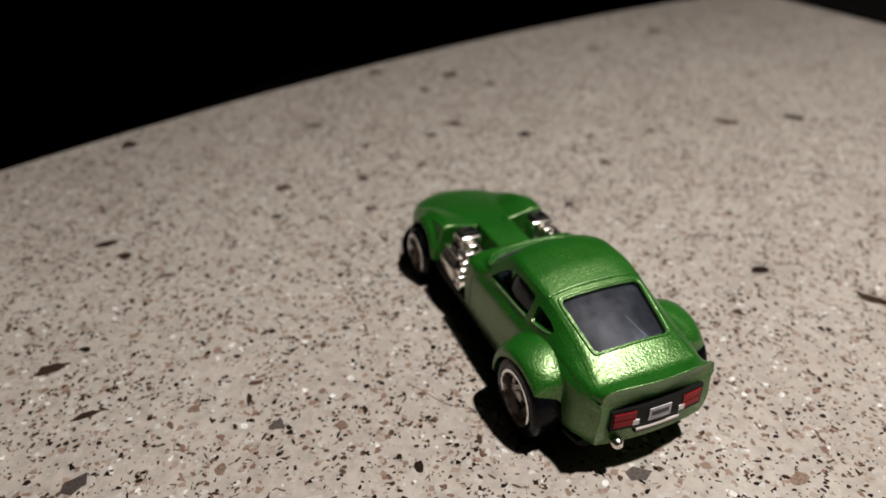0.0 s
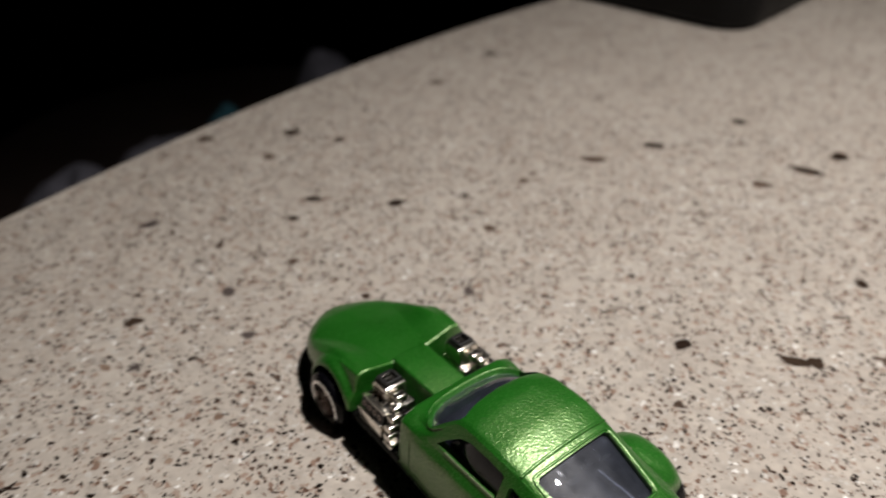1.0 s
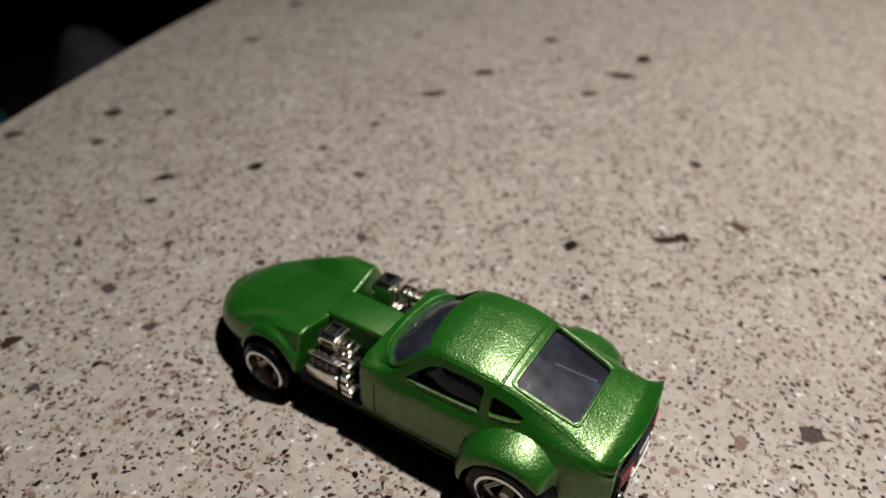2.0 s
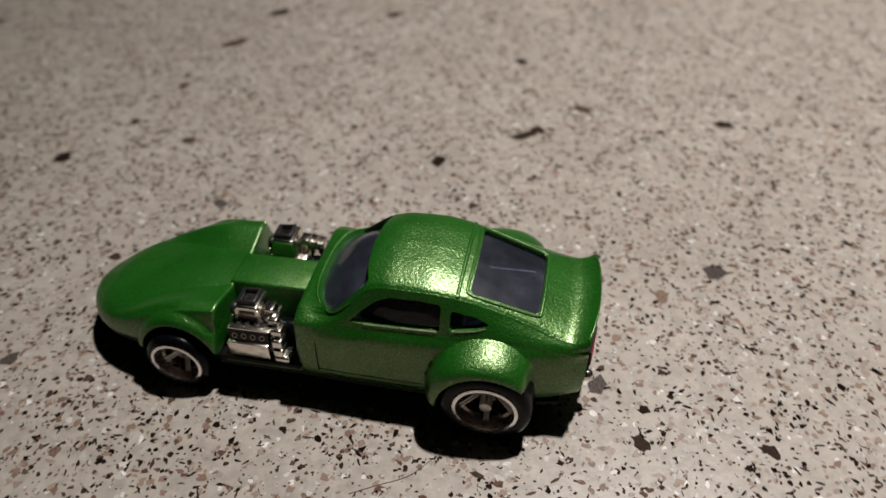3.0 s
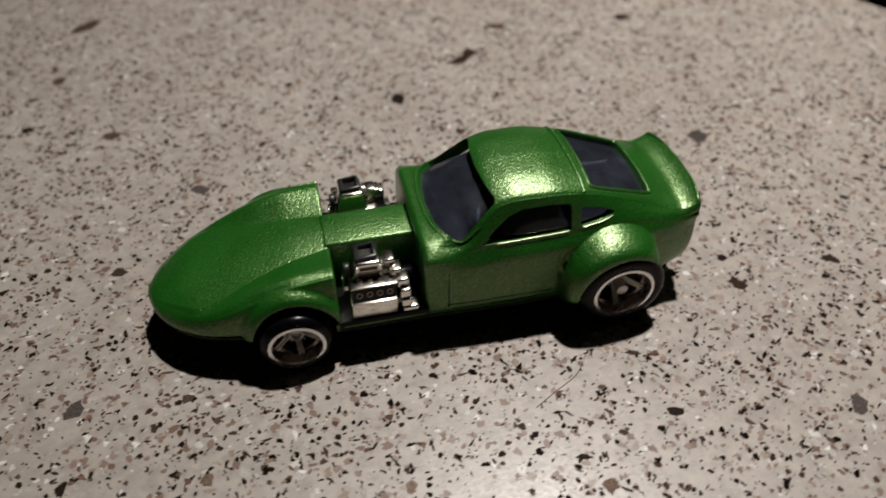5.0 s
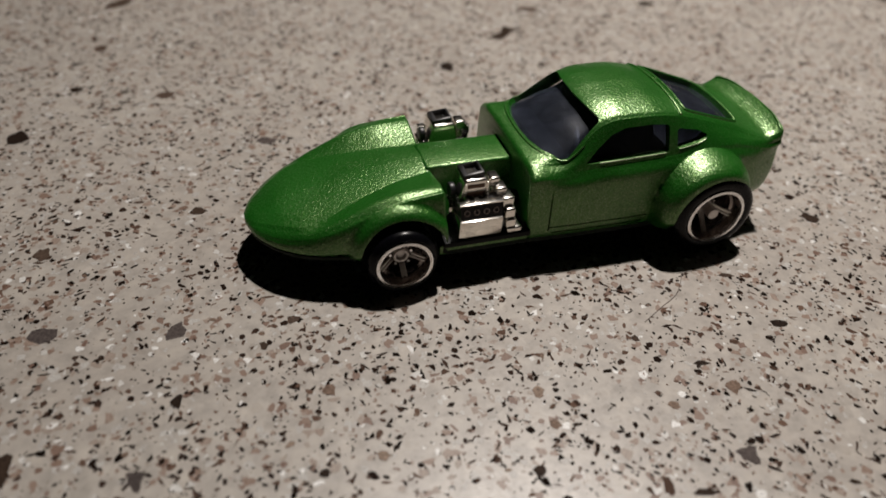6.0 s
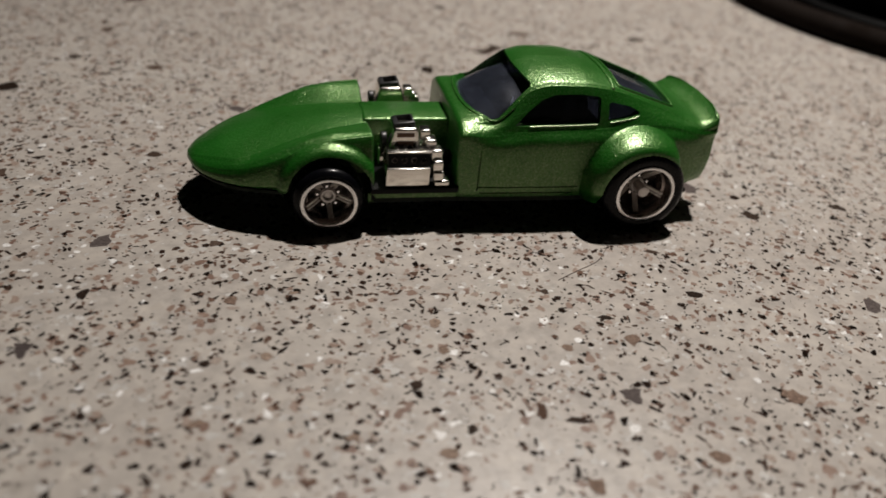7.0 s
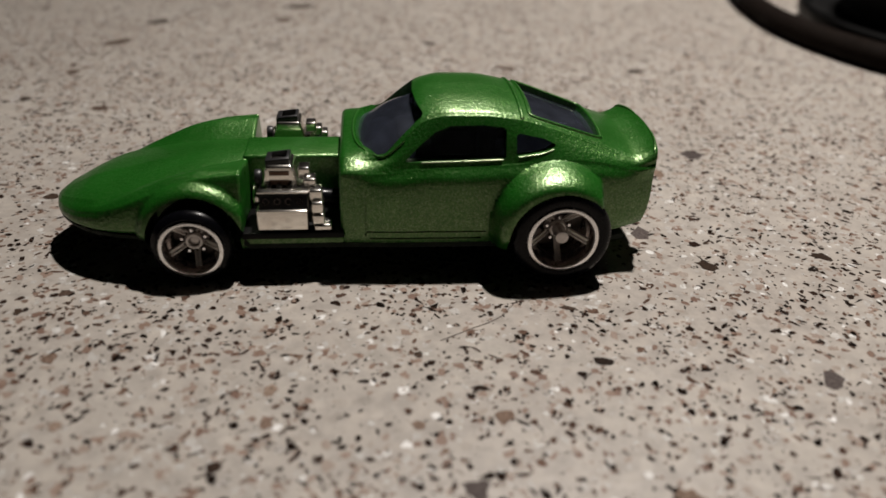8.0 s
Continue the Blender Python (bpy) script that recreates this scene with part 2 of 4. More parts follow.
def tube(bm, a, b, r0, r1=None, n=20, bevel=0.0):
    a, b = Vector(a), Vector(b)
    turn = (b - a).to_track_quat("Z", "Y").to_matrix().to_4x4()
    made = bmesh.ops.create_cone(bm, cap_ends=True, segments=n, radius1=r0, radius2=r0 if r1 is None else r1, depth=(b - a).length,
                                 matrix=Matrix.Translation((a + b) / 2) @ turn)["verts"]
    if bevel:
        rims = {e for v in made for e in v.link_edges if any(len(f.verts) > 4 for f in e.link_faces)}
        bmesh.ops.bevel(bm, geom=list(rims), offset=bevel, segments=2, affect="EDGES", profile=0.5)
    return bm


def lathe(bm, profile, n=40, axis="y", centre=(0, 0, 0)):
    """Turns (radius, along) pairs round an axis; the profile closes on itself."""
    rings = []
    for r, s in profile:
        ring = []
        for k in range(n):
            c, d = r * math.cos(2 * math.pi * k / n), r * math.sin(2 * math.pi * k / n)
            p = (c, s, d) if axis == "y" else (c, d, s)
            ring.append(bm.verts.new(Vector(p) + Vector(centre)))
        rings.append(ring)
    for i in range(len(rings)):
        a, b = rings[i], rings[(i + 1) % len(rings)]
        for k in range(n):
            bm.faces.new((a[k], a[(k + 1) % n], b[(k + 1) % n], b[k]))
    return bm


def prism(bm, points, along, start, end):
    """Extrudes a closed outline of 3D points along a direction, from start to end."""
    along = Vector(along).normalized()
    lo = [bm.verts.new(Vector(p) + along * start) for p in points]
    hi = [bm.verts.new(Vector(p) + along * end) for p in points]
    bm.faces.new(lo)
    bm.faces.new(hi[::-1])
    for k in range(len(lo)):
        j = (k + 1) % len(lo)
        bm.faces.new((lo[k], hi[k], hi[j], lo[j]))
    return bm


def smooth_keys(xs, ys):
    """A monotone cubic through the keys."""
    xs, ys = np.array(xs, float), np.array(ys, float)
    h, d = np.diff(xs), np.diff(ys) / np.diff(xs)
    m = np.zeros_like(ys)
    m[0], m[-1] = d[0], d[-1]
    for k in range(1, len(xs) - 1):
        if d[k - 1] * d[k] > 0:
            w0, w1 = 2 * h[k] + h[k - 1], h[k] + 2 * h[k - 1]
            m[k] = (w0 + w1) / (w0 / d[k - 1] + w1 / d[k])

    def at(x):
        k = int(np.clip(np.searchsorted(xs, x) - 1, 0, len(h) - 1))
        t = (x - xs[k]) / h[k]
        return float((1 + 2 * t) * (1 - t) ** 2 * ys[k] + t * (1 - t) ** 2 * h[k] * m[k] + t * t * (3 - 2 * t) * ys[k + 1] + t * t * (t - 1) * h[k] * m[k + 1])

    return at


def spline(points, steps):
    """Catmull-Rom through a polyline, ends kept."""
    p = [Vector(q) for q in points]
    p = [2 * p[0] - p[1]] + p + [2 * p[-1] - p[-2]]
    out = []
    for k in range(1, len(p) - 2):
        for s in range(steps):
            t = s / steps
            a, b, c, d = p[k - 1 : k + 3]
            out.append(0.5 * (2 * b + (c - a) * t + (2 * a - 5 * b + 4 * c - d) * t * t + (3 * b - a - 3 * c + d) * t ** 3))
    return out + [p[-2]]


def loft(bm, xs, section, shift=None):
    """Skins half sections (y, z), from the middle of the underside to the middle of the top, mirrored, along x."""
    rings = []
    for x in xs:
        half = section(x)
        full = [(y, z) for y, z in half] + [(-y, z) for y, z in half[-2:0:-1]]
        rings.append([bm.verts.new(shift(x, y, z) if shift else (x, y, z)) for y, z in full])
    n = len(rings[0])
    for a, b in zip(rings, rings[1:]):
        for k in range(n):
            bm.faces.new((a[k], a[(k + 1) % n], b[(k + 1) % n], b[k]))
    for ring in (rings[0], rings[-1]):
        mid = bm.verts.new(sum((v.co for v in ring), Vector()) / n)
        for k in range(n):
            bm.faces.new((ring[k], ring[(k + 1) % n], mid))
    return bm


def cut(bm, cutters):
    """The mesh left when closed cutters are taken out of a closed solid, one after another."""
    bmesh.ops.recalc_face_normals(bm, faces=bm.faces)
    made = []
    solid = bpy.data.meshes.new("solid")
    bm.to_mesh(solid)
    bm.free()
    ob = new("solid", solid)
    for c in cutters:
        bmesh.ops.recalc_face_normals(c, faces=c.faces)
        tool = bpy.data.meshes.new("cutter")
        c.to_mesh(tool)
        c.free()
        tool_ob = new("cutter", tool)
        made.append(tool_ob)
        mod = ob.modifiers.new("cut", "BOOLEAN")
        mod.operation, mod.solver, mod.object = "DIFFERENCE", "EXACT", tool_ob
    result = bpy.data.meshes.new_from_object(ob.evaluated_get(bpy.context.evaluated_depsgraph_get()))
    for o in [ob, *made]:
        old = o.data
        bpy.data.objects.remove(o)
        bpy.data.meshes.remove(old)
    out = bmesh.new()
    out.from_mesh(result)
    bpy.data.meshes.remove(result)
    return out


def add_mesh(bm, other):
    tmp = bpy.data.meshes.new("tmp")
    other.to_mesh(tmp)
    other.free()
    bm.from_mesh(tmp)
    bpy.data.meshes.remove(tmp)
    return bm


# ---- the room, its darkness put into near-black surface colours ----
def room():
    W, H0, H1 = 2.6, -0.74, 1.76
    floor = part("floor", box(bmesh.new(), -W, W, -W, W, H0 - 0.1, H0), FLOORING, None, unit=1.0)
    tagged(floor, "wooden floor coloured near black for the unlit room", "floor", kind="structure")
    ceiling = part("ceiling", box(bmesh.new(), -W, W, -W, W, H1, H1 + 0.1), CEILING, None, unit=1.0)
    tagged(ceiling, "plain plaster ceiling coloured dark for the unlit room", "ceiling", kind="structure")
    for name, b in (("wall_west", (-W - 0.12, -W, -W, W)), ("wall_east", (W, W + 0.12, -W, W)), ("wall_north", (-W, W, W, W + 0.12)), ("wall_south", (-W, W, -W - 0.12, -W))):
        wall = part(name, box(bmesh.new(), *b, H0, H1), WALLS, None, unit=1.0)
        tagged(wall, "wall coloured near-black brown for the unlit room", "wall", kind="structure")


room()

# ---- the round terrazzo table ----
TX, TY, TR = 669.6, 260.5, 853.4
table = tagged(new("round_table"), "round table with a beige speckled terrazzo top", "table")
table.location = (TX / 1000, TY / 1000, -0.74)


def table_parts():
    bm = bmesh.new()
    rim = [(TR - 0.3, 0), (TR, -0.8), (TR + 0.4, -3), (TR + 0.4, -25), (TR - 1, -28), (TR - 60, -28)]
    rings = []
    for r, z in rim:
        rings.append([bm.verts.new((r * math.cos(2 * math.pi * k / 360), r * math.sin(2 * math.pi * k / 360), 740 + z)) for k in range(360)])
    for a, b in zip(rings, rings[1:]):
        for k in range(360):
            bm.faces.new((a[k], b[k], b[(k + 1) % 360], a[(k + 1) % 360]))
    bm.faces.new(rings[0])
    bm.faces.new(rings[-1][::-1])
    top = part("table_top", bm, STONE, table, "polished beige terrazzo with dark, brown and white chips")
    part("pedestal", tube(bmesh.new(), (0, 0, 30), (0, 0, 712), 60, 45, 32), STEEL, table)
    part("foot", tube(bmesh.new(), (0, 0, 0), (0, 0, 30), 300, 280, 48, 6), STEEL, table)
    return top


table_top = table_parts()

# ---- pendant lamp over the table ----
def pendant():
    lamp = tagged(new("pendant_lamp"), "dark metal pendant lamp hanging over the table", "lamp")
    lamp.location = LAMP
    prof = [(70, -14), (58, 25), (38, 52), (14, 64), (14, 62), (36, 50), (56, 24), (68, -14)]
    part("shade", lathe(bmesh.new(), prof, 48, "z"), SHADE, lamp)
    part("cord", tube(bmesh.new(), (0, 0, 63), (0, 0, 1234), 3, None, 12), BLACK, lamp)


pendant()


# ---- the toy car: nose towards -x, tail towards +x, wheels on the table ----
car = tagged(new("toy_car"), "metallic green die-cast sports coupe with two exposed chrome engines", "toy car")
FRONT_X, FRONT_R, FRONT_Y = -22.45, 4.9, 13.5
REAR_X, REAR_R, REAR_Y = 22.7, 6.25, 15.2
ARCH_X, TAIL_X = -22.1, 35.9


def flare(x, y, z):
    """Swells the sides over the wheel arches."""
    def dome(d, near, far, bend=0.75):
        u = min(1.0, max(0.0, (d - near) / (far - near)))
        return (1 - u * u) ** bend

    side = min(1.0, max(0.0, (abs(y) - 6.5) / 3.0))
    low = min(1.0, max(0.0, (REAR_R - z) / 4.0)) if x < REAR_X else 0.0
    back = min(1.0, max(0.0, (28.4 - x) / 1.0))
    rear = 3.7 * dome(math.hypot(x - 22.0, z - 6.7), 6.1, 8.0 - 0.3 * low, 0.6) * back * back * (3 - 2 * back) * (1 - 0.75 * low)
    front = 1.2 * dome(math.hypot(x - ARCH_X, z - 5.2), 6.0, 7.2, 0.6)
    return (x, y + math.copysign(side * (rear + front), y) if abs(y) > 0.01 else y, z)


# nose: width, underside, centre line, crease beside the hood panel, crown and outer edge of the wings
NX = [-41.5, -40.8, -39.3, -37, -34, -31, -28, -25, -21, -16.3]
n_w = smooth_keys(NX, [1.2, 3.3, 5.8, 8.1, 9.8, 10.7, 11.2, 11.4, 11.5, 11.5])
n_b = smooth_keys(NX, [6.0, 5.8, 5.7, 5.65, 5.6, 5.6, 5.6, 5.6, 5.6, 5.6])
n_c = smooth_keys(NX, [6.5, 7.0, 7.7, 8.7, 9.5, 10.2, 10.9, 11.5, 12.2, 12.7])
n_ky = smooth_keys(NX, [0.6, 1.8, 3.5, 5.6, 7.4, 7.1, 6.2, 5.3, 4.3, 3.5])
n_kz = smooth_keys(NX, [6.42, 6.85, 7.4, 8.15, 8.85, 9.6, 10.45, 11.15, 11.85, 12.3])
n_my = smooth_keys(NX, [0.85, 2.5, 4.6, 6.9, 8.65, 9.1, 9.0, 8.9, 8.7, 8.5])
n_mz = smooth_keys(NX, [6.33, 6.65, 7.05, 7.65, 8.4, 9.7, 11.1, 12.3, 13.15, 13.35])
n_oy = smooth_keys(NX, [1.02, 3.0, 5.3, 7.6, 9.3, 10.2, 10.5, 10.6, 10.5, 10.4])
n_oz = smooth_keys(NX, [6.25, 6.4, 6.65, 7.1, 7.8, 8.9, 10.2, 11.4, 12.65, 13.2])


def eased(half, d, r):
    """Rounds the end of a loft: d is the way from the end, r the radius."""
    if d >= r:
        return half
    e = r - math.sqrt(max(0.0, r * r - (r - d) ** 2))
    w, mid = max(y for y, z in half), sum(z for y, z in half) / len(half)
    return [(y * (1 - e / w), z + math.copysign(min(e, abs(z - mid)), mid - z)) for y, z in half]


def nose_section(x):
    w, zb, zc, yk, zk, ym, zm, yo, zo = (f(x) for f in (n_w, n_b, n_c, n_ky, n_kz, n_my, n_mz, n_oy, n_oz))
    h = zo - zb
    pts = [(0, zb), (0.85 * w, zb), (0.99 * w, zb + 0.1 * h), (w, zb + 0.4 * h), (w - 0.4 * (w - yo), zb + 0.75 * h), (yo, zo),
           (yo - 0.3 * (yo - ym), zo + 0.45 * (zm - zo)), (ym, zm), (0.5 * (ym + yk), 0.5 * (zm + zk)), (yk + 0.12 * (ym - yk), zk + 0.09 * (zm - zk)), (yk, zk), (0.9 * yk, zk + 0.14 * (zc - zk)), (0.5 * yk, zk + 0.68 * (zc - zk)), (0, zc)]
    return eased([(p.x, p.y) for p in spline([(a, b, 0) for a, b in pts], 7)], -16.3 - x, 0.4)


CX = [-4.6, -3, -1, 1, 3.5, 6, 9, 13, 17, 20, 24, 28, 31, 33.2, 34.7, TAIL_X]
c_w = smooth_keys(CX, [11.3, 11.4, 11.5, 11.6, 11.7, 11.7, 11.8, 11.8, 11.8, 11.8, 11.6, 11.1, 10.6, 10.1, 9.7, 9.3])
c_b = smooth_keys(CX, [3.7, 3.7, 3.7, 3.7, 3.7, 3.7, 3.7, 3.7, 3.8, 3.9, 4.2, 4.6, 4.9, 5.1, 5.2, 5.3])
c_wb = smooth_keys(CX, [10.6, 10.6, 10.5, 10.4, 10.3, 10.3, 10.3, 10.3, 10.3, 10.2, 10.0, 9.7, 9.5, 9.35, 9.25, 9.15])
c_zb = smooth_keys(CX, [13.6, 13.7, 13.45, 13.5, 13.9, 14.2, 14.4, 14.5, 14.7, 14.9, 14.8, 14.3, 13.6, 13.3, 13.4, 13.8])
c_yr = smooth_keys(CX, [8.5, 8.8, 9.2, 9.3, 8.7, 8.2, 8.3, 8.4, 8.2, 8.0, 7.9, 8.1, 8.4, 8.6, 8.75, 8.8])
c_zr = smooth_keys(CX, [14.6, 14.7, 14.4, 14.8, 17.0, 19.0, 19.7, 19.7, 19.2, 18.4, 17.0, 15.5, 14.5, 14.1, 14.5, 15.2])
c_zc = smooth_keys(CX, [14.8, 15.2, 16.5, 18.1, 19.6, 20.8, 21.3, 21.2, 20.5, 19.7, 18.3, 16.8, 15.5, 14.8, 15.2, 16.0])


def cabin_section(x, inset=0.0, floor=None, fine=5):
    w, zb, wb, zl, yr, zr, zc = c_w(x) - inset, c_b(x), c_wb(x) - inset, c_zb(x) - 0.3 * inset, c_yr(x) - inset, c_zr(x) - 0.8 * inset, c_zc(x) - inset
    zb = zb if floor is None else floor
    d = zc - zr
    ym, zm = (wb + yr) / 2 + 0.15, (zl + zr) / 2
    pts = [(0, zb), (0.85 * w, zb), (w - 0.15, zb + 0.07 * (zl - zb)), (w, zb + 0.45 * (zl - zb)), (w - 0.3, zl - 0.2 * (zl - zb)), (wb + 0.28, zl - 0.5), (wb, zl),
           (ym, zm), (yr + 0.10 * (ym - yr), zr - 0.10 * (zr - zm)), (yr - 0.03 * yr, zr + 0.14 * d), (0.86 * yr, zc - 0.56 * d), (0.5 * yr, zc - 0.15 * d), (0, zc)]
    half = [(p.x, p.y) for p in spline([(a, b, 0) for a, b in pts], fine)]
    return half if floor is not None else eased(half, x + 4.6, 0.7)


def tail_shift(x, y, z):
    """The tail panel leans back towards the lip and is rounded in plan."""
    t = max(0.0, (x - 31.0) / (TAIL_X - 31.0))
    tuck = 0.085 * max(0.0, 9.0 - z) ** 1.5
    return flare(x + t * (0.01 * (z - 15.0) + 0.36 - 0.011 * y * y - tuck), y, z)


def disc(x, z, r, y0, y1, n=48):
    return tube(bmesh.new(), (x, y0, z), (x, y1, z), r, None, n)


def pair(make):
    bm = make(1)
    return add_mesh(bm, make(-1))


def windscreen_cutter():
    base, up, out = Vector((-2.7, 0, 14.95)), Vector((0.8, 0, 0.6)), Vector((-0.6, 0, 0.8))
    half = [(0.3, 0), (0.5, 3.5), (1.1, 6.5), (2.3, 8.9), (3.2, 9.0), (9.2, 7.55), (9.6, 6.9), (9.3, 4.0), (9.15, 0)]
    full = half + [(s, -y) for s, y in half[-2:0:-1]]
    return prism(bmesh.new(), [base + up * s + Vector((0, y, 0)) for s, y in full], out, -5.0, 2.6)


def rear_cutter():
    mid, down, out = Vector((19.6, 0, 19.3)), Vector((0.946, 0, -0.325)), Vector((0.325, 0, 0.946))
    half = [(-0.3, 0), (-0.3, 6.2), (0.2, 6.7), (8.9, 6.1), (9.4, 5.5), (9.4, 0)]
    full = half + [(s, -y) for s, y in half[-2:0:-1]]
    return prism(bmesh.new(), [mid + down * s + Vector((0, y, 0)) for s, y in full], out, -2.6, 2.6)


def side_cutter(outline):
    return prism(bmesh.new(), [(x, 0, z) for x, z in outline], (0, 1, 0), -16, 16)


DOOR_GLASS = [(3.4, 14.6), (4.2, 14.55), (15.5, 14.85), (15.8, 15.2), (15.85, 18.2), (15.5, 18.5), (13.0, 18.8), (9.0, 18.7), (7.2, 18.0), (5.2, 16.4)]
QUARTER_GLASS = [(17.1, 15.4), (17.4, 15.15), (20.6, 15.55), (21.9, 16.0), (22.1, 16.35), (20.6, 17.05), (17.5, 17.75), (17.1, 17.5)]


def steps(a, b, d):
    return [a + (b - a) * k / round((b - a) / d) for k in range(round((b - a) / d) + 1)]


def car_body():
    # nose and hood
    nose = loft(bmesh.new(), [-41.5, -41.35, -41.1] + steps(-40.8, -16.8, 0.3) + [-16.65, -16.5, -16.38, -16.3], nose_section, flare)
    nose = cut(nose, [pair(lambda s: disc(ARCH_X, 5.2, 5.95, s * 6.0, s * 18.0))])
    # cabin, doors and tail
    cabin = loft(bmesh.new(), [-4.6, -4.52, -4.4, -4.2, -3.95] + steps(-3.5, 10.0, 0.5) + steps(10.3, 29.0, 0.28) + steps(29.4, 33.8, 0.4) + [34.2, 34.6, 35.0, 35.3, 35.6, 35.8, TAIL_X], lambda x: cabin_section(x, fine=10), tail_shift)
    hollow = loft(bmesh.new(), steps(-1.6, 29.5, 0.9), lambda x: cabin_section(x, 1.0, 9.0))
    tools = [hollow, side_cutter(DOOR_GLASS), side_cutter(QUARTER_GLASS), windscreen_cutter(), rear_cutter(),
             pair(lambda s: disc(22.4, 5.85, 6.5, s * 7.0, s * 20.0))]
    # door shut line and the two grooves along the sill
    for s in (1, -1):
        y0, y1 = sorted((s * 11.1, s * 14.0))
        tools.append(box(bmesh.new(), -1.6, -1.36, y0, y1, 5.3, 13.2))
        tools.append(box(bmesh.new(), -1.4, 13.6, y0, y1, 5.72, 5.92))
        tools.append(box(bmesh.new(), -1.0, 13.0, y0, y1, 4.75, 5.0))
    cabin = cut(cabin, tools)
    bm = add_mesh(bmesh.new(), nose)
    add_mesh(bm, cabin)
    # the spine between the engine bays
    box(bm, -17.0, -4.0, -3.3, 3.3, 5.0, 12.75, 0.45, 3)
    return bm


body = part("body", car_body(), PAINT, car, sharp=42)


def bead(name, outline, out, r, closed, mat=None, label=""):
    """A raised painted moulding that follows an outline laid onto the shell."""
    shell = loft(bmesh.new(), steps(-4.6, TAIL_X, 0.5), cabin_section, tail_shift)
    bmesh.ops.triangulate(shell, faces=shell.faces[:])
    tree = BVHTree.FromBMesh(shell)
    shell.free()
    out = Vector(out).normalized()
    way = []
    for p in outline:
        hit, normal, *_ = tree.ray_cast(Vector(p) + out * 12, -out)
        if hit:
            way.append(hit)
    line = spline([*way, way[0]] if closed else way, 3)
    bm = bmesh.new()
    rings = []
    for k, p in enumerate(line):
        d = (line[min(k + 1, len(line) - 1)] - line[max(k - 1, 0)]).normalized()
        a = d.cross(out).normalized()
        rings.append([bm.verts.new(p + r * (math.cos(t) * a + math.sin(t) * out)) for t in [2 * math.pi * i / 8 for i in range(8)]])
    for a, b in zip(rings, rings[1:]):
        for i in range(8):
            bm.faces.new((a[i], a[(i + 1) % 8], b[(i + 1) % 8], b[i]))
    bm.faces.new(rings[0])
    bm.faces.new(rings[-1][::-1])
    part(name, bm, mat or PAINT, car, label, sharp=70)


def mouldings():
    mid, down = Vector((19.6, 0, 19.6)), Vector((0.946, 0, -0.325))
    half = [(-0.6, 0), (-0.6, 3.2), (-0.6, 6.0), (-0.2, 6.85), (2.0, 6.95), (5.0, 6.75), (9.1, 6.4), (9.7, 5.7), (9.75, 3.0), (9.75, 0)]
    full = half + [(a, -y) for a, y in half[-2:0:-1]]
    bead("rear_window_frame", [mid + down * a + Vector((0, y, 0)) for a, y in full], (0.325, 0, 0.946), 0.24, True)
    bead("roof_ridge", [(17.9, y, 20) for y in (-7.9, -6, -3, 0, 3, 6, 7.9)], (0.1, 0, 1), 0.28, False)
    base, up = Vector((-2.7, 0, 14.95)), Vector((0.8, 0, 0.6))
    foot = [(6.0, 8.75), (3.4, 9.15), (2.2, 8.95), (0.9, 7.0), (0.2, 4.0), (0.0, 0), (0.2, -4.0), (0.9, -7.0), (2.2, -8.95), (3.4, -9.15), (6.0, -8.75)]
    bead("windscreen_frame", [base + up * a + Vector((0, y, 0)) for a, y in foot], (-0.6, 0, 0.8), 0.15, False)
    bead("spoiler_edge", [(TAIL_X - 0.15 + 0.36 - 0.011 * y * y, y, 15.5) for y in (-8.6, -7.5, -6, -4, -2, 0, 2, 4, 6, 7.5, 8.6)], (0.4, 0, 0.92), 0.16, False)
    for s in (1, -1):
        bead("window_sill", [(x, s * 10, z) for x, z in ((5.4, 14.52), (7, 14.57), (9, 14.62), (12, 14.7), (15.4, 14.82))], (0, s, 0.12), 0.10, False, EDGE, "sill edge under the side windows, its glint coloured in pale")
        bead("quarter_sill", [(x, s * 10, z) for x, z in ((17.4, 15.1), (19, 15.3), (20.6, 15.52), (21.8, 15.9))], (0, s, 0.12), 0.10, False, EDGE, "sill edge under the rear side window, its glint coloured in pale")


mouldings()


def chassis():
    def section(x):
        w = (n_w(max(-41.5, x)) if x < -16.3 else c_w(max(-4.6, min(TAIL_X, x)))) * (0.975 if x < -29 else 0.985)
        top, low = 5.45 if x < -16 else 4.2, 4.3 + max(0.0, -36 - x) * 0.2 if x < -28.5 else 2.6
        low = min(low, top - 0.3)
        return [(0, low), (0.5 * w, low), (0.88 * w, low + 0.1), (w, low + 0.6 * (top - low)), (w, top), (0.5 * w, top), (0, top)]

    bm = loft(bmesh.new(), steps(-40.8, 32.2, 1.0), section)
    return cut(bm, [pair(lambda s: disc(FRONT_X, FRONT_R, 6.0, s * 6.0, s * 18.0)), pair(lambda s: disc(REAR_X, REAR_R, 6.9, s * 7.0, s * 20.0))])


part("chassis", chassis(), CHASSIS, car, "dark base plate under the green body")


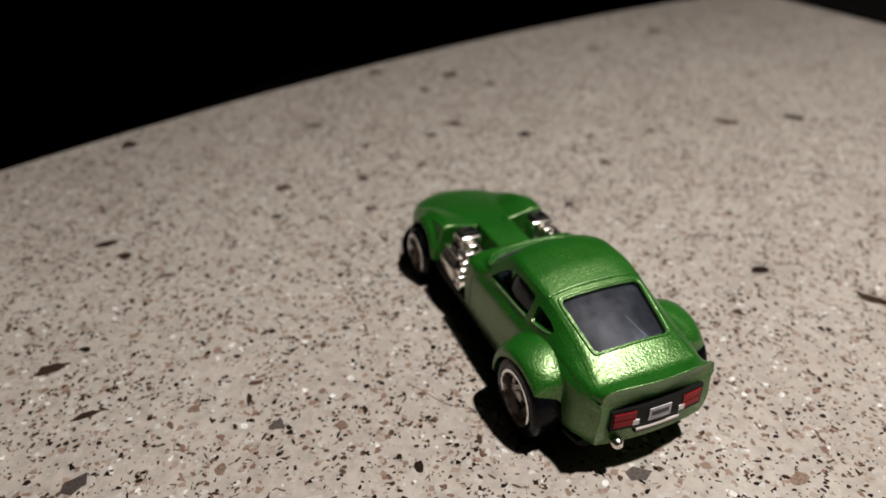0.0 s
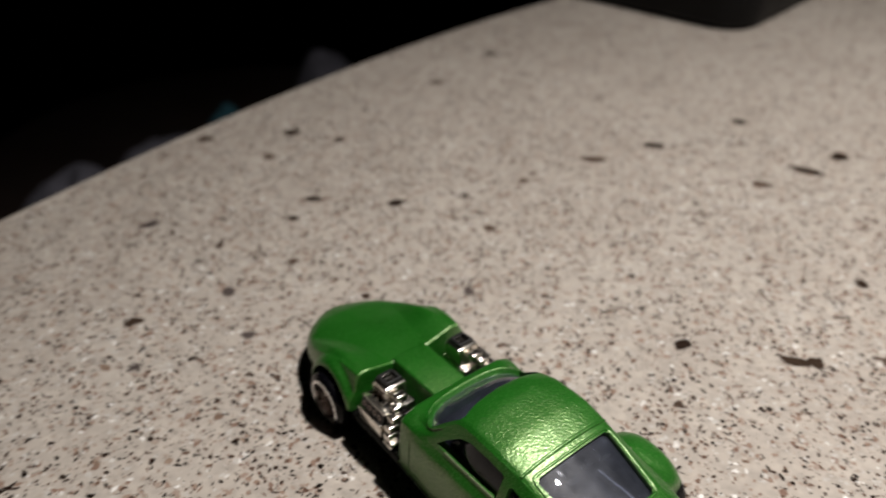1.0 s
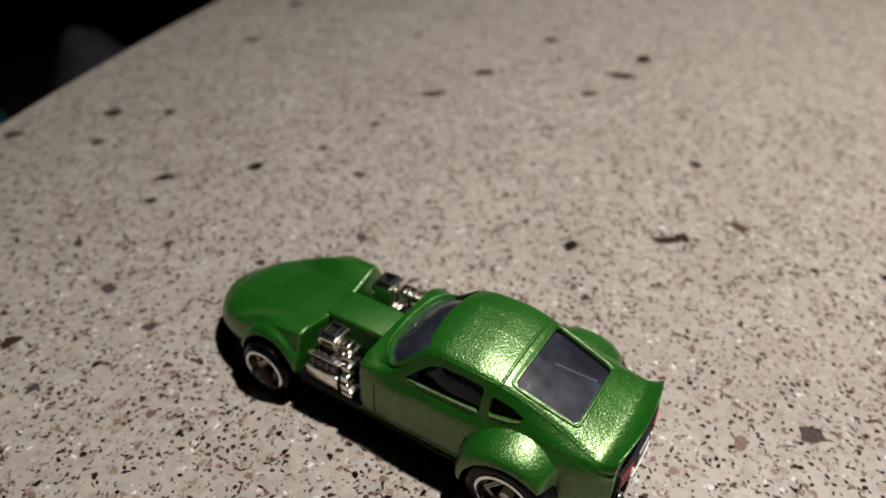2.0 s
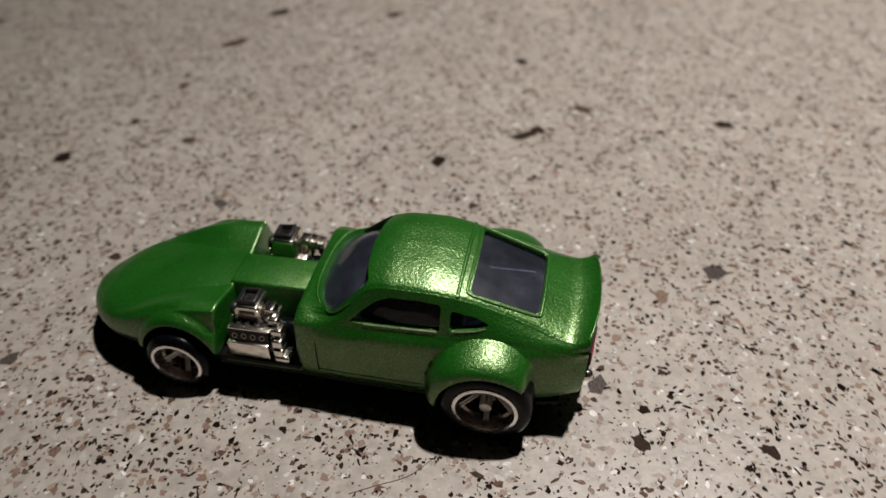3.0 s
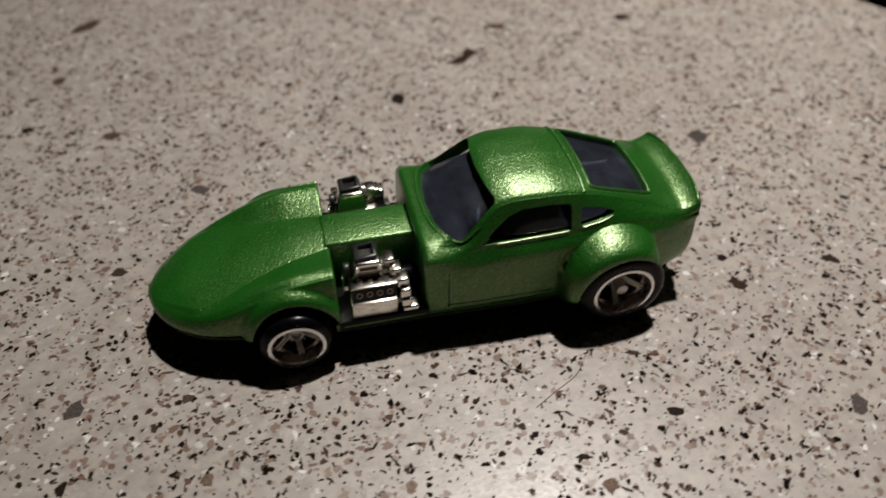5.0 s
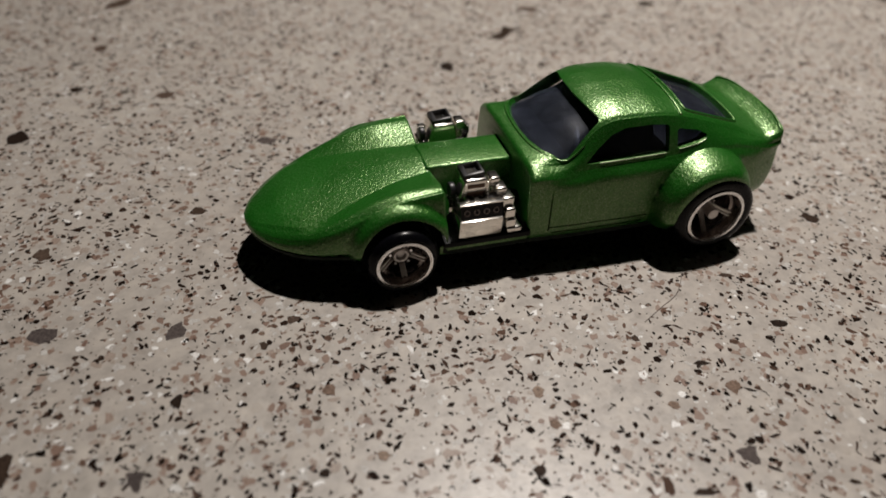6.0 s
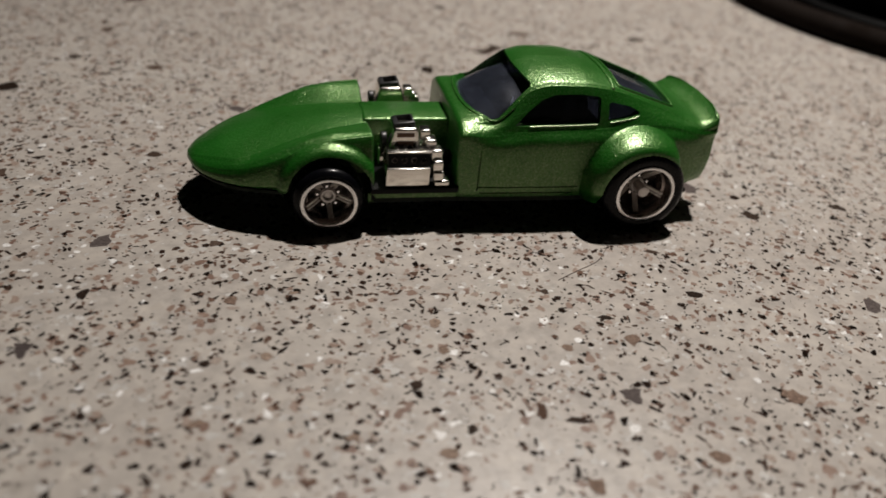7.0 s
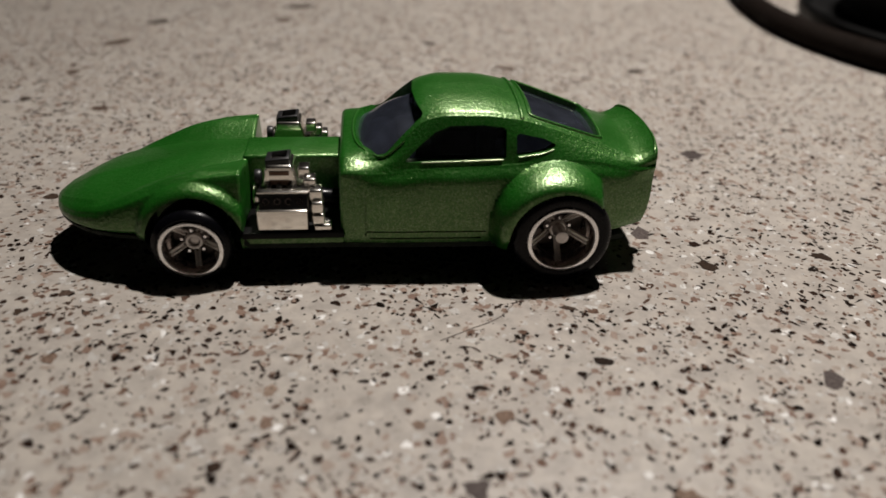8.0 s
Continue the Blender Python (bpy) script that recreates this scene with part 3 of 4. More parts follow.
def window_insert():
    bm = bmesh.new()
    outer, inner = [], []
    for store, inset in ((outer, 0.72), (inner, 1.02)):
        for x in steps(-2.9, 29.0, 0.55):
            # sunk deeper under the front edge of the roof
            sunk = 0.8 * math.exp(-((x - 5.5) / 2.6) ** 2)
            half = cabin_section(x, inset + sunk)[30:]
            full = half + [(-y, z) for y, z in half[-2::-1]]
            store.append([bm.verts.new((x, y, z)) for y, z in full])
    n = len(outer[0])
    for grid, flip in ((outer, False), (inner, True)):
        for a, b in zip(grid, grid[1:]):
            for k in range(n - 1):
                q = (a[k], a[k + 1], b[k + 1], b[k])
                bm.faces.new(q[::-1] if flip else q)
    for k in range(n - 1):
        bm.faces.new((outer[0][k], inner[0][k], inner[0][k + 1], outer[0][k + 1]))
        bm.faces.new((outer[-1][k], inner[-1][k], inner[-1][k + 1], outer[-1][k + 1]))
    for a, b, c, d in zip(outer, outer[1:], inner, inner[1:]):
        bm.faces.new((a[0], b[0], d[0], c[0]))
        bm.faces.new((a[-1], b[-1], d[-1], c[-1]))
    return bm


window = part("window_insert", window_insert(), SMOKE, car, "clear smoky plastic windows, scuffed and glossy")
window.visible_shadow = False


def interior():
    tub = part("interior", box(bmesh.new(), -1.2, 28.5, -9.0, 9.0, 8.6, 10.2, 0.3), TUB, car, "dark grey moulded interior")
    for s in (1, -1):
        bm = box(bmesh.new(), 8.0, 13.5, s * 4.2 - 2.8, s * 4.2 + 2.8, 10.0, 12.2, 0.7)
        part("seat_cushion", bm, TUB, tub)
        bm = box(bmesh.new(), 13.2, 15.2, s * 4.2 - 2.7, s * 4.2 + 2.7, 10.0, 17.2, 0.8)
        part("seat_back", bm, TUB, tub)
    part("dashboard", box(bmesh.new(), -0.6, 3.0, -8.6, 8.6, 10.0, 13.6, 0.6), TUB, tub)
    ring = [(2.2 + 0.28 * math.cos(a), 0.28 * math.sin(a)) for a in [2 * math.pi * k / 8 for k in range(8)]]
    wheel = lathe(bmesh.new(), ring, 24, "y")
    bmesh.ops.rotate(wheel, verts=wheel.verts, cent=(0, 0, 0), matrix=Matrix.Rotation(radians(65), 3, "Z"))
    bmesh.ops.translate(wheel, verts=wheel.verts, vec=(4.6, -4.2, 14.2))
    part("steering_wheel", wheel, PLATE, tub, "pale grey steering wheel")
    part("parcel_shelf", box(bmesh.new(), 18.5, 28.0, -6.6, 6.6, 10.0, 12.8, 0.4), TUB, tub)
    # Pale rib added in place of the bright line reflected by the rear window.
    part("shelf_glint_rib", box(bmesh.new(), 20.3, 27.0, 4.5, 4.9, 12.7, 13.9, 0.12), PLATE, tub)


interior()


# ---- wheels ----
def wheel(x, y, r, lip_r, width, deep, axle):
    """Five-spoke wheel; deep and axle are how far the spokes and the axle end lie behind the lip."""
    s = 1 if y > 0 else -1
    hub = new("wheel")
    hub.parent = car
    hub.location = (x / 1000, y / 1000, r / 1000)
    inn = -s * width
    tyre_profile = [(lip_r - 0.05, -s * 0.05), (lip_r + 0.35, s * 0.12), (r - 0.75, s * 0.10), (r - 0.22, -s * 0.22), (r, -s * 0.75), (r, inn + s * 0.75),
                    (r - 0.22, inn + s * 0.2), (r - 0.9, inn), (lip_r - 0.05, inn)]
    part("tyre", lathe(bmesh.new(), tyre_profile, 56), RUBBER, hub, "glossy black rubber tyre", sharp=50)
    lip = [(lip_r + 0.02, -s * 0.1), (lip_r + 0.02, s * 0.16), (lip_r - 0.1, s * 0.22), (lip_r - 0.42, s * 0.22), (lip_r - 0.50, s * 0.08), (lip_r - 0.50, -s * 0.1)]
    part("lip", lathe(bmesh.new(), lip, 56), LIP, hub, "thin white rim line")
    rim_r = lip_r - 1.0
    barrel = [(lip_r - 0.42, 0.0), (lip_r - 0.56, -s * 0.35), (lip_r - 0.68, -s * 1.5), (lip_r - 0.86, -s * 1.65), (rim_r, -s * 1.75), (rim_r - 0.08, -s * (deep + 0.9)),
              (rim_r - 0.08, -s * (deep + 1.2)), (lip_r - 0.1, -s * (deep + 1.2)), (lip_r - 0.1, 0.0)]
    part("barrel", lathe(bmesh.new(), barrel, 48), BARREL, hub, "deep stepped metal dish")
    part("back_plate", tube(bmesh.new(), (0, -s * (deep + 1.25), 0), (0, -s * (deep + 0.75), 0), rim_r - 0.1, None, 36), DISH, hub, "dark plate behind the spokes")
    turn = random.uniform(0, 72)
    for k in range(5):
        a = radians(turn + 72 * k)
        bm = bmesh.new()
        # a pair of thin bars on a narrow web
        for z0, z1, d0, d1 in ((-0.40, -0.14, 0.0, 0.45), (0.14, 0.40, 0.0, 0.45), (-0.30, 0.30, 0.25, 0.6)):
            y0, y1 = sorted((-s * (deep + d0), -s * (deep + d1)))
            box(bm, 1.2, lip_r - 0.66, y0, y1, z0, z1, 0.07)
        for v in bm.verts:
            v.co.y += s * (deep - 1.2) * (v.co.x - 1.2) / (lip_r - 1.86)
        bmesh.ops.rotate(bm, verts=bm.verts, cent=(0, 0, 0), matrix=Matrix.Rotation(-a, 3, "Y"))
        part("spoke", bm, RIM, hub)
    part("hub_cap", tube(bmesh.new(), (0, -s * (deep + 0.7), 0), (0, -s * (deep + 0.05), 0), 1.95, 1.85, 28, 0.12), DISH, hub, "round dark hub")
    ring = [(0.62, -s * deep), (0.62, -s * (deep - 0.35)), (0.74, -s * (deep - 0.45)), (1.0, -s * (deep - 0.45)), (1.12, -s * (deep - 0.3)), (1.15, -s * deep)]
    part("hub_ring", lathe(bmesh.new(), ring, 32), HUB, hub, "pale ring round the axle hole")
    for k in range(5):
        a = radians(turn + 36 + 72 * k)
        p = Vector((1.5 * math.cos(a), 0, 1.5 * math.sin(a)))
        part("lug_nut", tube(bmesh.new(), p + Vector((0, -s * deep, 0)), p + Vector((0, -s * (deep - 0.35), 0)), 0.24, 0.2, 6), LIP, hub)
    part("axle", tube(bmesh.new(), (0, -s * (deep + 0.2), 0), (0, -s * axle, 0), 0.6 if axle > 1 else 0.84, None, 24, 0.12), HUB, hub, "pale round axle end")


for sy in (-1, 1):
    wheel(FRONT_X, sy * FRONT_Y, FRONT_R, 3.8, 4.6, 2.4, 2.3)
    wheel(REAR_X, sy * REAR_Y, REAR_R, 4.4, 5.6, 3.2, 0.5)


# ---- the two exposed engines ----
def engine(s):
    """One chrome V8 bank in its open bay; s is the side of the car."""
    e = new("engine")
    e.parent = car
    tagged(e, "bright chrome moulded engine with blower and scoop")

    def b(name, x0, x1, y0, y1, z0, z1, bevel, mat=CHROME, label=""):
        y0, y1 = sorted((s * y0, s * y1))
        return part(name, box(bmesh.new(), x0, x1, y0, y1, z0, z1, bevel), mat, e, label)

    b("bay_floor", -16.6, -4.2, 2.8, 11.75, 5.15, 6.0, 0.15, SHELL)
    # rocker cover that leans outwards, with a row of ports above it
    bm = bmesh.new()
    prism(bm, [(-14.6, s * 11.65, 6.3), (-14.6, s * 11.85, 9.15), (-14.6, s * 9.0, 9.15), (-14.6, s * 9.0, 6.3)], (1, 0, 0), 0, 6.1)
    bmesh.ops.bevel(bm, geom=list(bm.edges), offset=0.2, segments=2, affect="EDGES", profile=0.5)
    part("rocker_cover", bm, CHROME, e)
    bm = prism(bmesh.new(), [(-14.3, s * 11.4, 9.05), (-14.3, s * 10.75, 11.0), (-14.3, s * 8.6, 11.0), (-14.3, s * 8.6, 9.05)], (1, 0, 0), 0, 5.8)
    part("port_plate", bm, PORTS, e, "dark strip with four ports")
    for k in range(4):
        x = -13.45 + 1.35 * k
        ring = lathe(bmesh.new(), [(0.27, -0.1), (0.27, 0.14), (0.44, 0.14), (0.44, -0.1)], 16, "y")
        bmesh.ops.rotate(ring, verts=ring.verts, cent=(0, 0, 0), matrix=Matrix.Rotation(radians(s * 19), 3, "X"))
        bmesh.ops.translate(ring, verts=ring.verts, vec=(x, s * 11.08, 10.0))
        part("port", ring, BARREL, e)
    b("plate_rim", -14.5, -8.3, 9.9, 10.95, 10.95, 11.25, 0.12)
    b("head", -14.2, -8.4, 5.0, 10.2, 6.8, 10.9, 0.3)
    # blower case, narrower towards the top, with upright ribs and two rows of slots
    bm = bmesh.new()
    prism(bm, [(-14.1, 0, 10.8), (-9.6, 0, 10.8), (-10.2, 0, 13.9), (-13.4, 0, 13.9)], (0, 1, 0), s * 7.3 - 2.0, s * 7.3 + 2.0)
    bmesh.ops.bevel(bm, geom=list(bm.edges), offset=0.3, segments=3, affect="EDGES", profile=0.5)
    part("blower", bm, CHROME, e)
    # Slots are chrome too; their brown reflection is put into the colour.
    for z in (11.75, 12.95):
        b("blower_slot", -13.0, -10.6, 9.2, 9.36, z - 0.32, z + 0.32, 0.06, REFLECTED_BROWN, "chrome slot with its brown reflection painted in")
    for x in (-13.5, -10.4):
        b("blower_rib", x, x + 0.3, 9.2, 9.48, 11.1, 13.5, 0.08)
    # low slanted scoop, open on top
    bm = box(bmesh.new(), -13.5, -10.5, s * 7.3 - 1.5, s * 7.3 + 1.5, 13.8, 14.75, 0.25)
    bm = cut(bm, [box(bmesh.new(), -15, -11.0, s * 7.3 - 1.15, s * 7.3 + 1.15, 14.0, 14.45), box(bmesh.new(), -12.8, -10.9, s * 7.3 - 1.05, s * 7.3 + 1.05, 14.2, 15.4)])
    for v in bm.verts:
        v.co.z -= 0.12 * (-10.5 - v.co.x)
    part("scoop", bm, BLACK, e, "dark glossy scoop")
    # cast lumps on the blower's shoulder
    for k in range(3):
        x = -13.2 + 1.3 * k
        part("fuel_nozzle", tube(bmesh.new(), (x, s * 9.0, 11.0), (x + 0.1, s * 9.9, 11.5), 0.5, 0.36, 14, 0.14), CHROME, e)
    # front pulley, distributor and header pipes at the back
    part("pulley", tube(bmesh.new(), (-15.3, s * 7.4, 9.2), (-14.3, s * 7.4, 9.2), 1.5, None, 24, 0.2), CHROME, e)
    part("belt", tube(bmesh.new(), (-15.0, s * 7.4, 11.6), (-14.2, s * 7.4, 11.6), 1.0, None, 20, 0.15), BLACK, e)
    part("distributor", tube(bmesh.new(), (-8.8, s * 8.2, 9.5), (-8.4, s * 8.4, 12.4), 0.75, 0.6, 16, 0.2), CHROME, e)
    for x, y, z, w, h in ((-8.9, 8.2, 12.6, 0.75, 0.75), (-8.2, 9.2, 11.6, 0.8, 0.7), (-7.5, 10.2, 10.5, 0.85, 0.75), (-7.3, 10.9, 9.1, 0.75, 0.8), (-7.2, 11.2, 7.7, 0.75, 0.75), (-6.7, 11.4, 6.7, 1.1, 0.45)):
        bm = box(bmesh.new(), x - w, x + w, min(s * (y - 1.6), s * (y + 0.45)), max(s * (y - 1.6), s * (y + 0.45)), z - h, z + h, 0.28, 3)
        part("header_pipe", bm, CHROME, e)
    part("gearbox", tube(bmesh.new(), (-8.2, s * 7.0, 8.6), (-4.7, s * 6.4, 8.2), 1.3, 1.1, 20, 0.2), RUBBER, e)
    b("sill", -17.0, -4.2, 10.2, 11.1, 3.5, 5.1, 0.25, PAINT)


engine(-1)
engine(1)


# ---- tail: lamp panel, lamps, plate, bumper, exhaust ----
def tail():
    def bar(name, y0, y1, z0, z1, proud, mat, parent=car, label=""):
        """A strip on the leaning, bowed tail panel."""
        bm = bmesh.new()
        n = max(2, int((y1 - y0) / 0.8) + 1)
        rows = []
        for k in range(n + 1):
            y = y0 + (y1 - y0) * k / n
            quad = []
            for z, d in ((z0, -0.6), (z1, -0.6), (z1, proud), (z0, proud)):
                quad.append(bm.verts.new((TAIL_X + 0.01 * (z - 15.0) + 0.36 - 0.011 * y * y + d, y, z)))
            rows.append(quad)
        for a, b in zip(rows, rows[1:]):
            for k in range(4):
                bm.faces.new((a[k], a[(k + 1) % 4], b[(k + 1) % 4], b[k]))
        bm.faces.new(rows[0])
        bm.faces.new(rows[-1][::-1])
        return part(name, bm, mat, parent, label)

    panel = bar("tail_panel", -7.6, 7.6, 8.3, 11.9, 0.10, SHELL, label="black painted panel between the lamps")
    for s in (1, -1):
        for z0, z1 in ((8.9, 9.95), (10.15, 11.3)):
            y0, y1 = sorted((s * 3.9, s * 7.2))
            bar("tail_lamp", y0, y1, z0, z1, 0.22, RED, panel, "red painted tail lamp")
        y0, y1 = sorted((s * 3.3, s * 4.3))
        bar("reversing_lamp", y0, y1, 8.8, 9.7, 0.26, WHITE, panel, "small white reversing lamp")
    bar("plate", -1.8, 1.8, 8.9, 11.0, 0.24, PLATE, panel, "grey plate with a dark bar of print")
    bar("print_bar", -1.4, 1.4, 9.7, 10.5, 0.28, DARKPRINT, panel)
    bar("bumper", -3.6, 3.6, 7.65, 7.95, 0.3, RIM, car, "thin chrome bumper strip")
    bar("bumper_slot", -3.6, 3.4, 6.95, 7.3, 0.06, BLACK)
    bm = lathe(bmesh.new(), [(0.01, 1.0), (0.5, 0.95), (0.85, 0.6), (0.95, 0.0), (0.85, -0.6), (0.6, -1.4), (0.01, -1.6)], 20, "y")
    bmesh.ops.rotate(bm, verts=bm.verts, cent=(0, 0, 0), matrix=Matrix.Rotation(radians(-90), 3, "Z"))
    bmesh.ops.translate(bm, verts=bm.verts, vec=(35.5, -6.0, 5.6))
    part("exhaust_tip", bm, CHROME, car, "rounded chrome exhaust tip")


tail()


# ---- dark things at the far side of the table ----
def black_case():
    thing = tagged(new("black_case"), "black plastic case with rounded corners lying on the table", "case")
    thing.location = (-0.150, 0.2700, 0.0)
    thing.rotation_euler = (0, 0, radians(8))
    bm = box(bmesh.new(), -55, 46, -52, 60, 0, 34, 0)
    bmesh.ops.bevel(bm, geom=[e for e in bm.edges if abs(e.verts[0].co.z - e.verts[1].co.z) > 1], offset=16, segments=6, affect="EDGES", profile=0.5)
    bmesh.ops.bevel(bm, geom=[e for e in bm.edges if abs(e.verts[0].co.z - e.verts[1].co.z) < 0.01 and e.is_manifold and e.calc_face_angle(0) > 0.8], offset=4, segments=3, affect="EDGES", profile=0.5)
    part("shell", bm, SHELL, thing)
    part("seam", box(bmesh.new(), -56, 47, -30, 40, 18, 18.6), BLACK, thing)


def black_pot():
    thing = tagged(new("black_pot"), "round black pot in a wide saucer standing on the table", "pot")
    thing.location = (0.180, 0.098, 0.0)
    wall = [(0.5, 4), (44, 4), (48, 6), (50, 12), (51.5, 40), (52.5, 66), (53.5, 68), (53, 70.5), (49.5, 70.5), (48, 40), (46, 10), (0.5, 9)]
    part("body", lathe(bmesh.new(), wall, 96, "z"), SHELL, thing)
    saucer = [(0.5, 0), (53, 0), (57.5, 1.5), (59.5, 4), (60, 7), (59.4, 8), (58.4, 7.4), (56.5, 4.5), (52, 4), (0.5, 3.8)]
    part("saucer", lathe(bmesh.new(), saucer, 96, "z"), SHELL, thing)


def cord():
    line = spline([(131, 62, 3.2), (121.3, 79.5, 3.2), (116.0, 97.5, 3.2), (115.0, 116, 3.2), (118.0, 138, 3.2), (122.5, 157, 3.2), (128, 178, 3.2), (131, 205, 3.2), (129, 240, 3.2)], 8)
    bm = bmesh.new()
    rings = []
    for k, p in enumerate(line):
        d = (line[min(k + 1, len(line) - 1)] - line[max(k - 1, 0)]).normalized()
        a = d.cross(Vector((0, 0, 1))).normalized()
        rings.append([bm.verts.new(p + 3.2 * (math.cos(q) * a + math.sin(q) * Vector((0, 0, 1)))) for q in [2 * math.pi * i / 14 for i in range(14)]])
    for a, b in zip(rings, rings[1:]):
        for i in range(14):
            bm.faces.new((a[i], a[(i + 1) % 14], b[(i + 1) % 14], b[i]))
    bm.faces.new(rings[0])
    bm.faces.new(rings[-1][::-1])
    tagged(new("cord", mesh_of("cord", bm, CORD, sharp=70)), "dark brown cord lying round the pot on the table", "cord")


black_case()
black_pot()
cord()


def stool():
    thing = tagged(new("stool"), "dark wooden stool beside the table", "stool")
    thing.location = (-0.460, 0.150, -0.74)
    part("seat", tube(bmesh.new(), (0, 0, 535), (0, 0, 575), 185, 190, 48, 6), WALLS, thing)
    for k in range(4):
        a = math.pi / 4 + k * math.pi / 2
        part("leg", tube(bmesh.new(), (160 * math.cos(a), 160 * math.sin(a), 0), (120 * math.cos(a), 120 * math.sin(a), 537), 16, 18, 14), WALLS, thing)


def crumpled_cloth(x, y, r, tall, seed, mat, label):
    """A small heap of cloth on the stool, folded by noise."""
    bm = bmesh.new()
    shift = Vector((seed * 37.0, seed * 11.0, 0))
    for v in bmesh.ops.create_grid(bm, x_segments=44, y_segments=44, size=r)["verts"]:
        d = v.co.length / r
        if d > 1:
            v.co.x, v.co.y = v.co.x / d, v.co.y / d
        lump = noise.fractal((v.co + shift) * 0.02, 1.0, 2.0, 3) + 0.25 * noise.noise((v.co + shift) * 0.06)
        v.co.z = max(0.6, tall * max(0.0, 1 - d * d) * (0.75 + 0.6 * lump))
    bmesh.ops.solidify(bm, geom=bm.faces[:], thickness=1.0)
    heap = new("crumpled_cloth", mesh_of("crumpled_cloth", bm, mat, sharp=80))
    heap.location = (x / 1000, y / 1000, -0.1642)
    tagged(heap, label, "cloth")


stool()
crumpled_cloth(-500, 268, 36, 50, 1, CLOTH, "small crumpled grey-blue cloth lying on the stool")
crumpled_cloth(-452, 106, 46, 36, 2, CLOTH, "crumpled grey-blue cloth lying on the stool")
crumpled_cloth(-462, 152, 22, 40, 3, TEAL, "small crumpled teal cloth lying on the stool")
crumpled_cloth(-428, 32, 44, 36, 4, CLOTH, "crumpled grey-blue cloth at the edge of the stool")


# ---- a fallen hair and the stone chips ----
def hair():
    line = spline([(6.7, -26.6, 0.055), (10.1, -24.7, 0.06), (13.7, -22.7, 0.06), (16.4, -19.5, 0.055)], 6)
    bm = bmesh.new()
    for a, b in zip(line, line[1:]):
        tube(bm, a, b, 0.045, None, 6)
    thing = tagged(new("hair", mesh_of("hair", bm, HAIR)), "fine dark hair lying on the table", "hair")


hair()

DARK_A = [(-19.7, -80.7, 2.8, 1.5, -259), (-58.9, -70.1, 2.4, 1.3, -265), (-52.4, -66.8, 1.5, 1.4, -266), (-111.3, -62.9, 1.7, 2.4, -269), (-69.9, -29.9, 2.1, 1.5, 81),
          (-5.6, -75.1, 2.4, 0.8, -260), (10.2, -34.9, 1.1, 0.45, -10), (24.2, -31.2, 1.1, 0.7, -20), (-61.0, 97.1, 3.3, 1.7, 45), (-75.7, 39.6, 2.0, 1.4, 60),
          (-129.2, 40.0, 2.1, 2.0, 67), (19.5, 63.4, 2.2, 1.1, 32), (-119.2, 26.5, 1.4, 1.8, 69), (0.5, -51.1, 1.5, 0.5, -12), (60.7, -10.2, 1.5, 1.0, -37),
          (-37.6, -14.8, 0.9, 0.8, 17), (44.0, -12.2, 1.7, 1.1, -31), (-37.5, -38.5, 0.6, 0.6, 22)]
DARK_B = [(70.0, -31.8, 2.3, 0.5, -48), (-41.6, -18.5, 0.6, 0.7, 20), (-38.4, -52.2, 0.6, 0.5, 28), (17.2, -54.3, 0.8, 0.3, -30), (22.8, -20.9, 1.3, 0.4, -22), (-15.4, -44.1, 0.7, 0.7, 4),
          (32.9, -40.2, 0.4, 0.6, -35), (-47.9, 11.5, 1.3, 1.1, 2), (-51.9, 49.9, 1.6, 1.4, 3), (4.0, -29.0, 0.6, 0.6, -38),
          (-10.8, -51.1, 0.6, 0.7, -40), (21.7, 65.9, 1.5, 1.6, -1), (3.3, 50.7, 1.6, 1.8, 7), (31.4, 76.4, 2.2, 1.2, -4), (61.8, 74.4, 2.1, 1.2, -16),
          (-67.8, 55.5, 1.3, 1.2, 34), (79.5, -8.1, 1.6, 0.9, -42), (57.7, -13.5, 0.5, 0.7, -32)]
DARK_C = [(15.1, 97.5, 1.2, 1.6, 17), (12.5, 36.8, 1.0, 1.0, 28), (-23.8, 120.7, 1.9, 1.5, 26), (-19.7, 137.7, 4.2, 1.5, 23), (-18.6, 152.9, 2.4, 2.4, 21),
          (-56.5, 117.6, 2.5, 1.5, 34), (-90.6, 24.2, 1.8, 1.2, 62), (-116.6, 48.2, 1.2, 1.4, 60), (-69.0, 6.3, 1.6, 1.1, 65), (-141.2, 17.3, 2.1, 2.0, 70),
          (-134.3, 99.5, 2.9, 1.6, 52), (-144.9, 133.8, 2.7, 1.8, 47), (-52.1, -25.0, 1.1, 0.7, 75), (-64.1, 73.2, 1.5, 1.1, 44), (-50.1, 152.0, 2.1, 1.5, 28),
          (-85.4, 15.6, 1.5, 1.0, 64), (-85.2, -4.1, 0.9, 0.9, 71)]
GREY_A = [(8.3, -77.0, 2.4, 1.7, -257), (37.6, -2.8, 2.1, 1.6, 47), (48.3, -35.7, 1.4, 1.5, -41), (56.3, 25.1, 2.2, 1.8, -28), (-67.4, -10.1, 1.6, 1.4, 16),
          (-56.5, -34.3, 0.9, 1.4, 12), (-35.7, 29.8, 1.5, 1.2, -4), (-104.5, -13.1, 2.4, 1.2, 76), (7.9, -48.2, 1.3, 1.3, 20), (-51.8, -13.4, 1.7, 1.2, 40)]
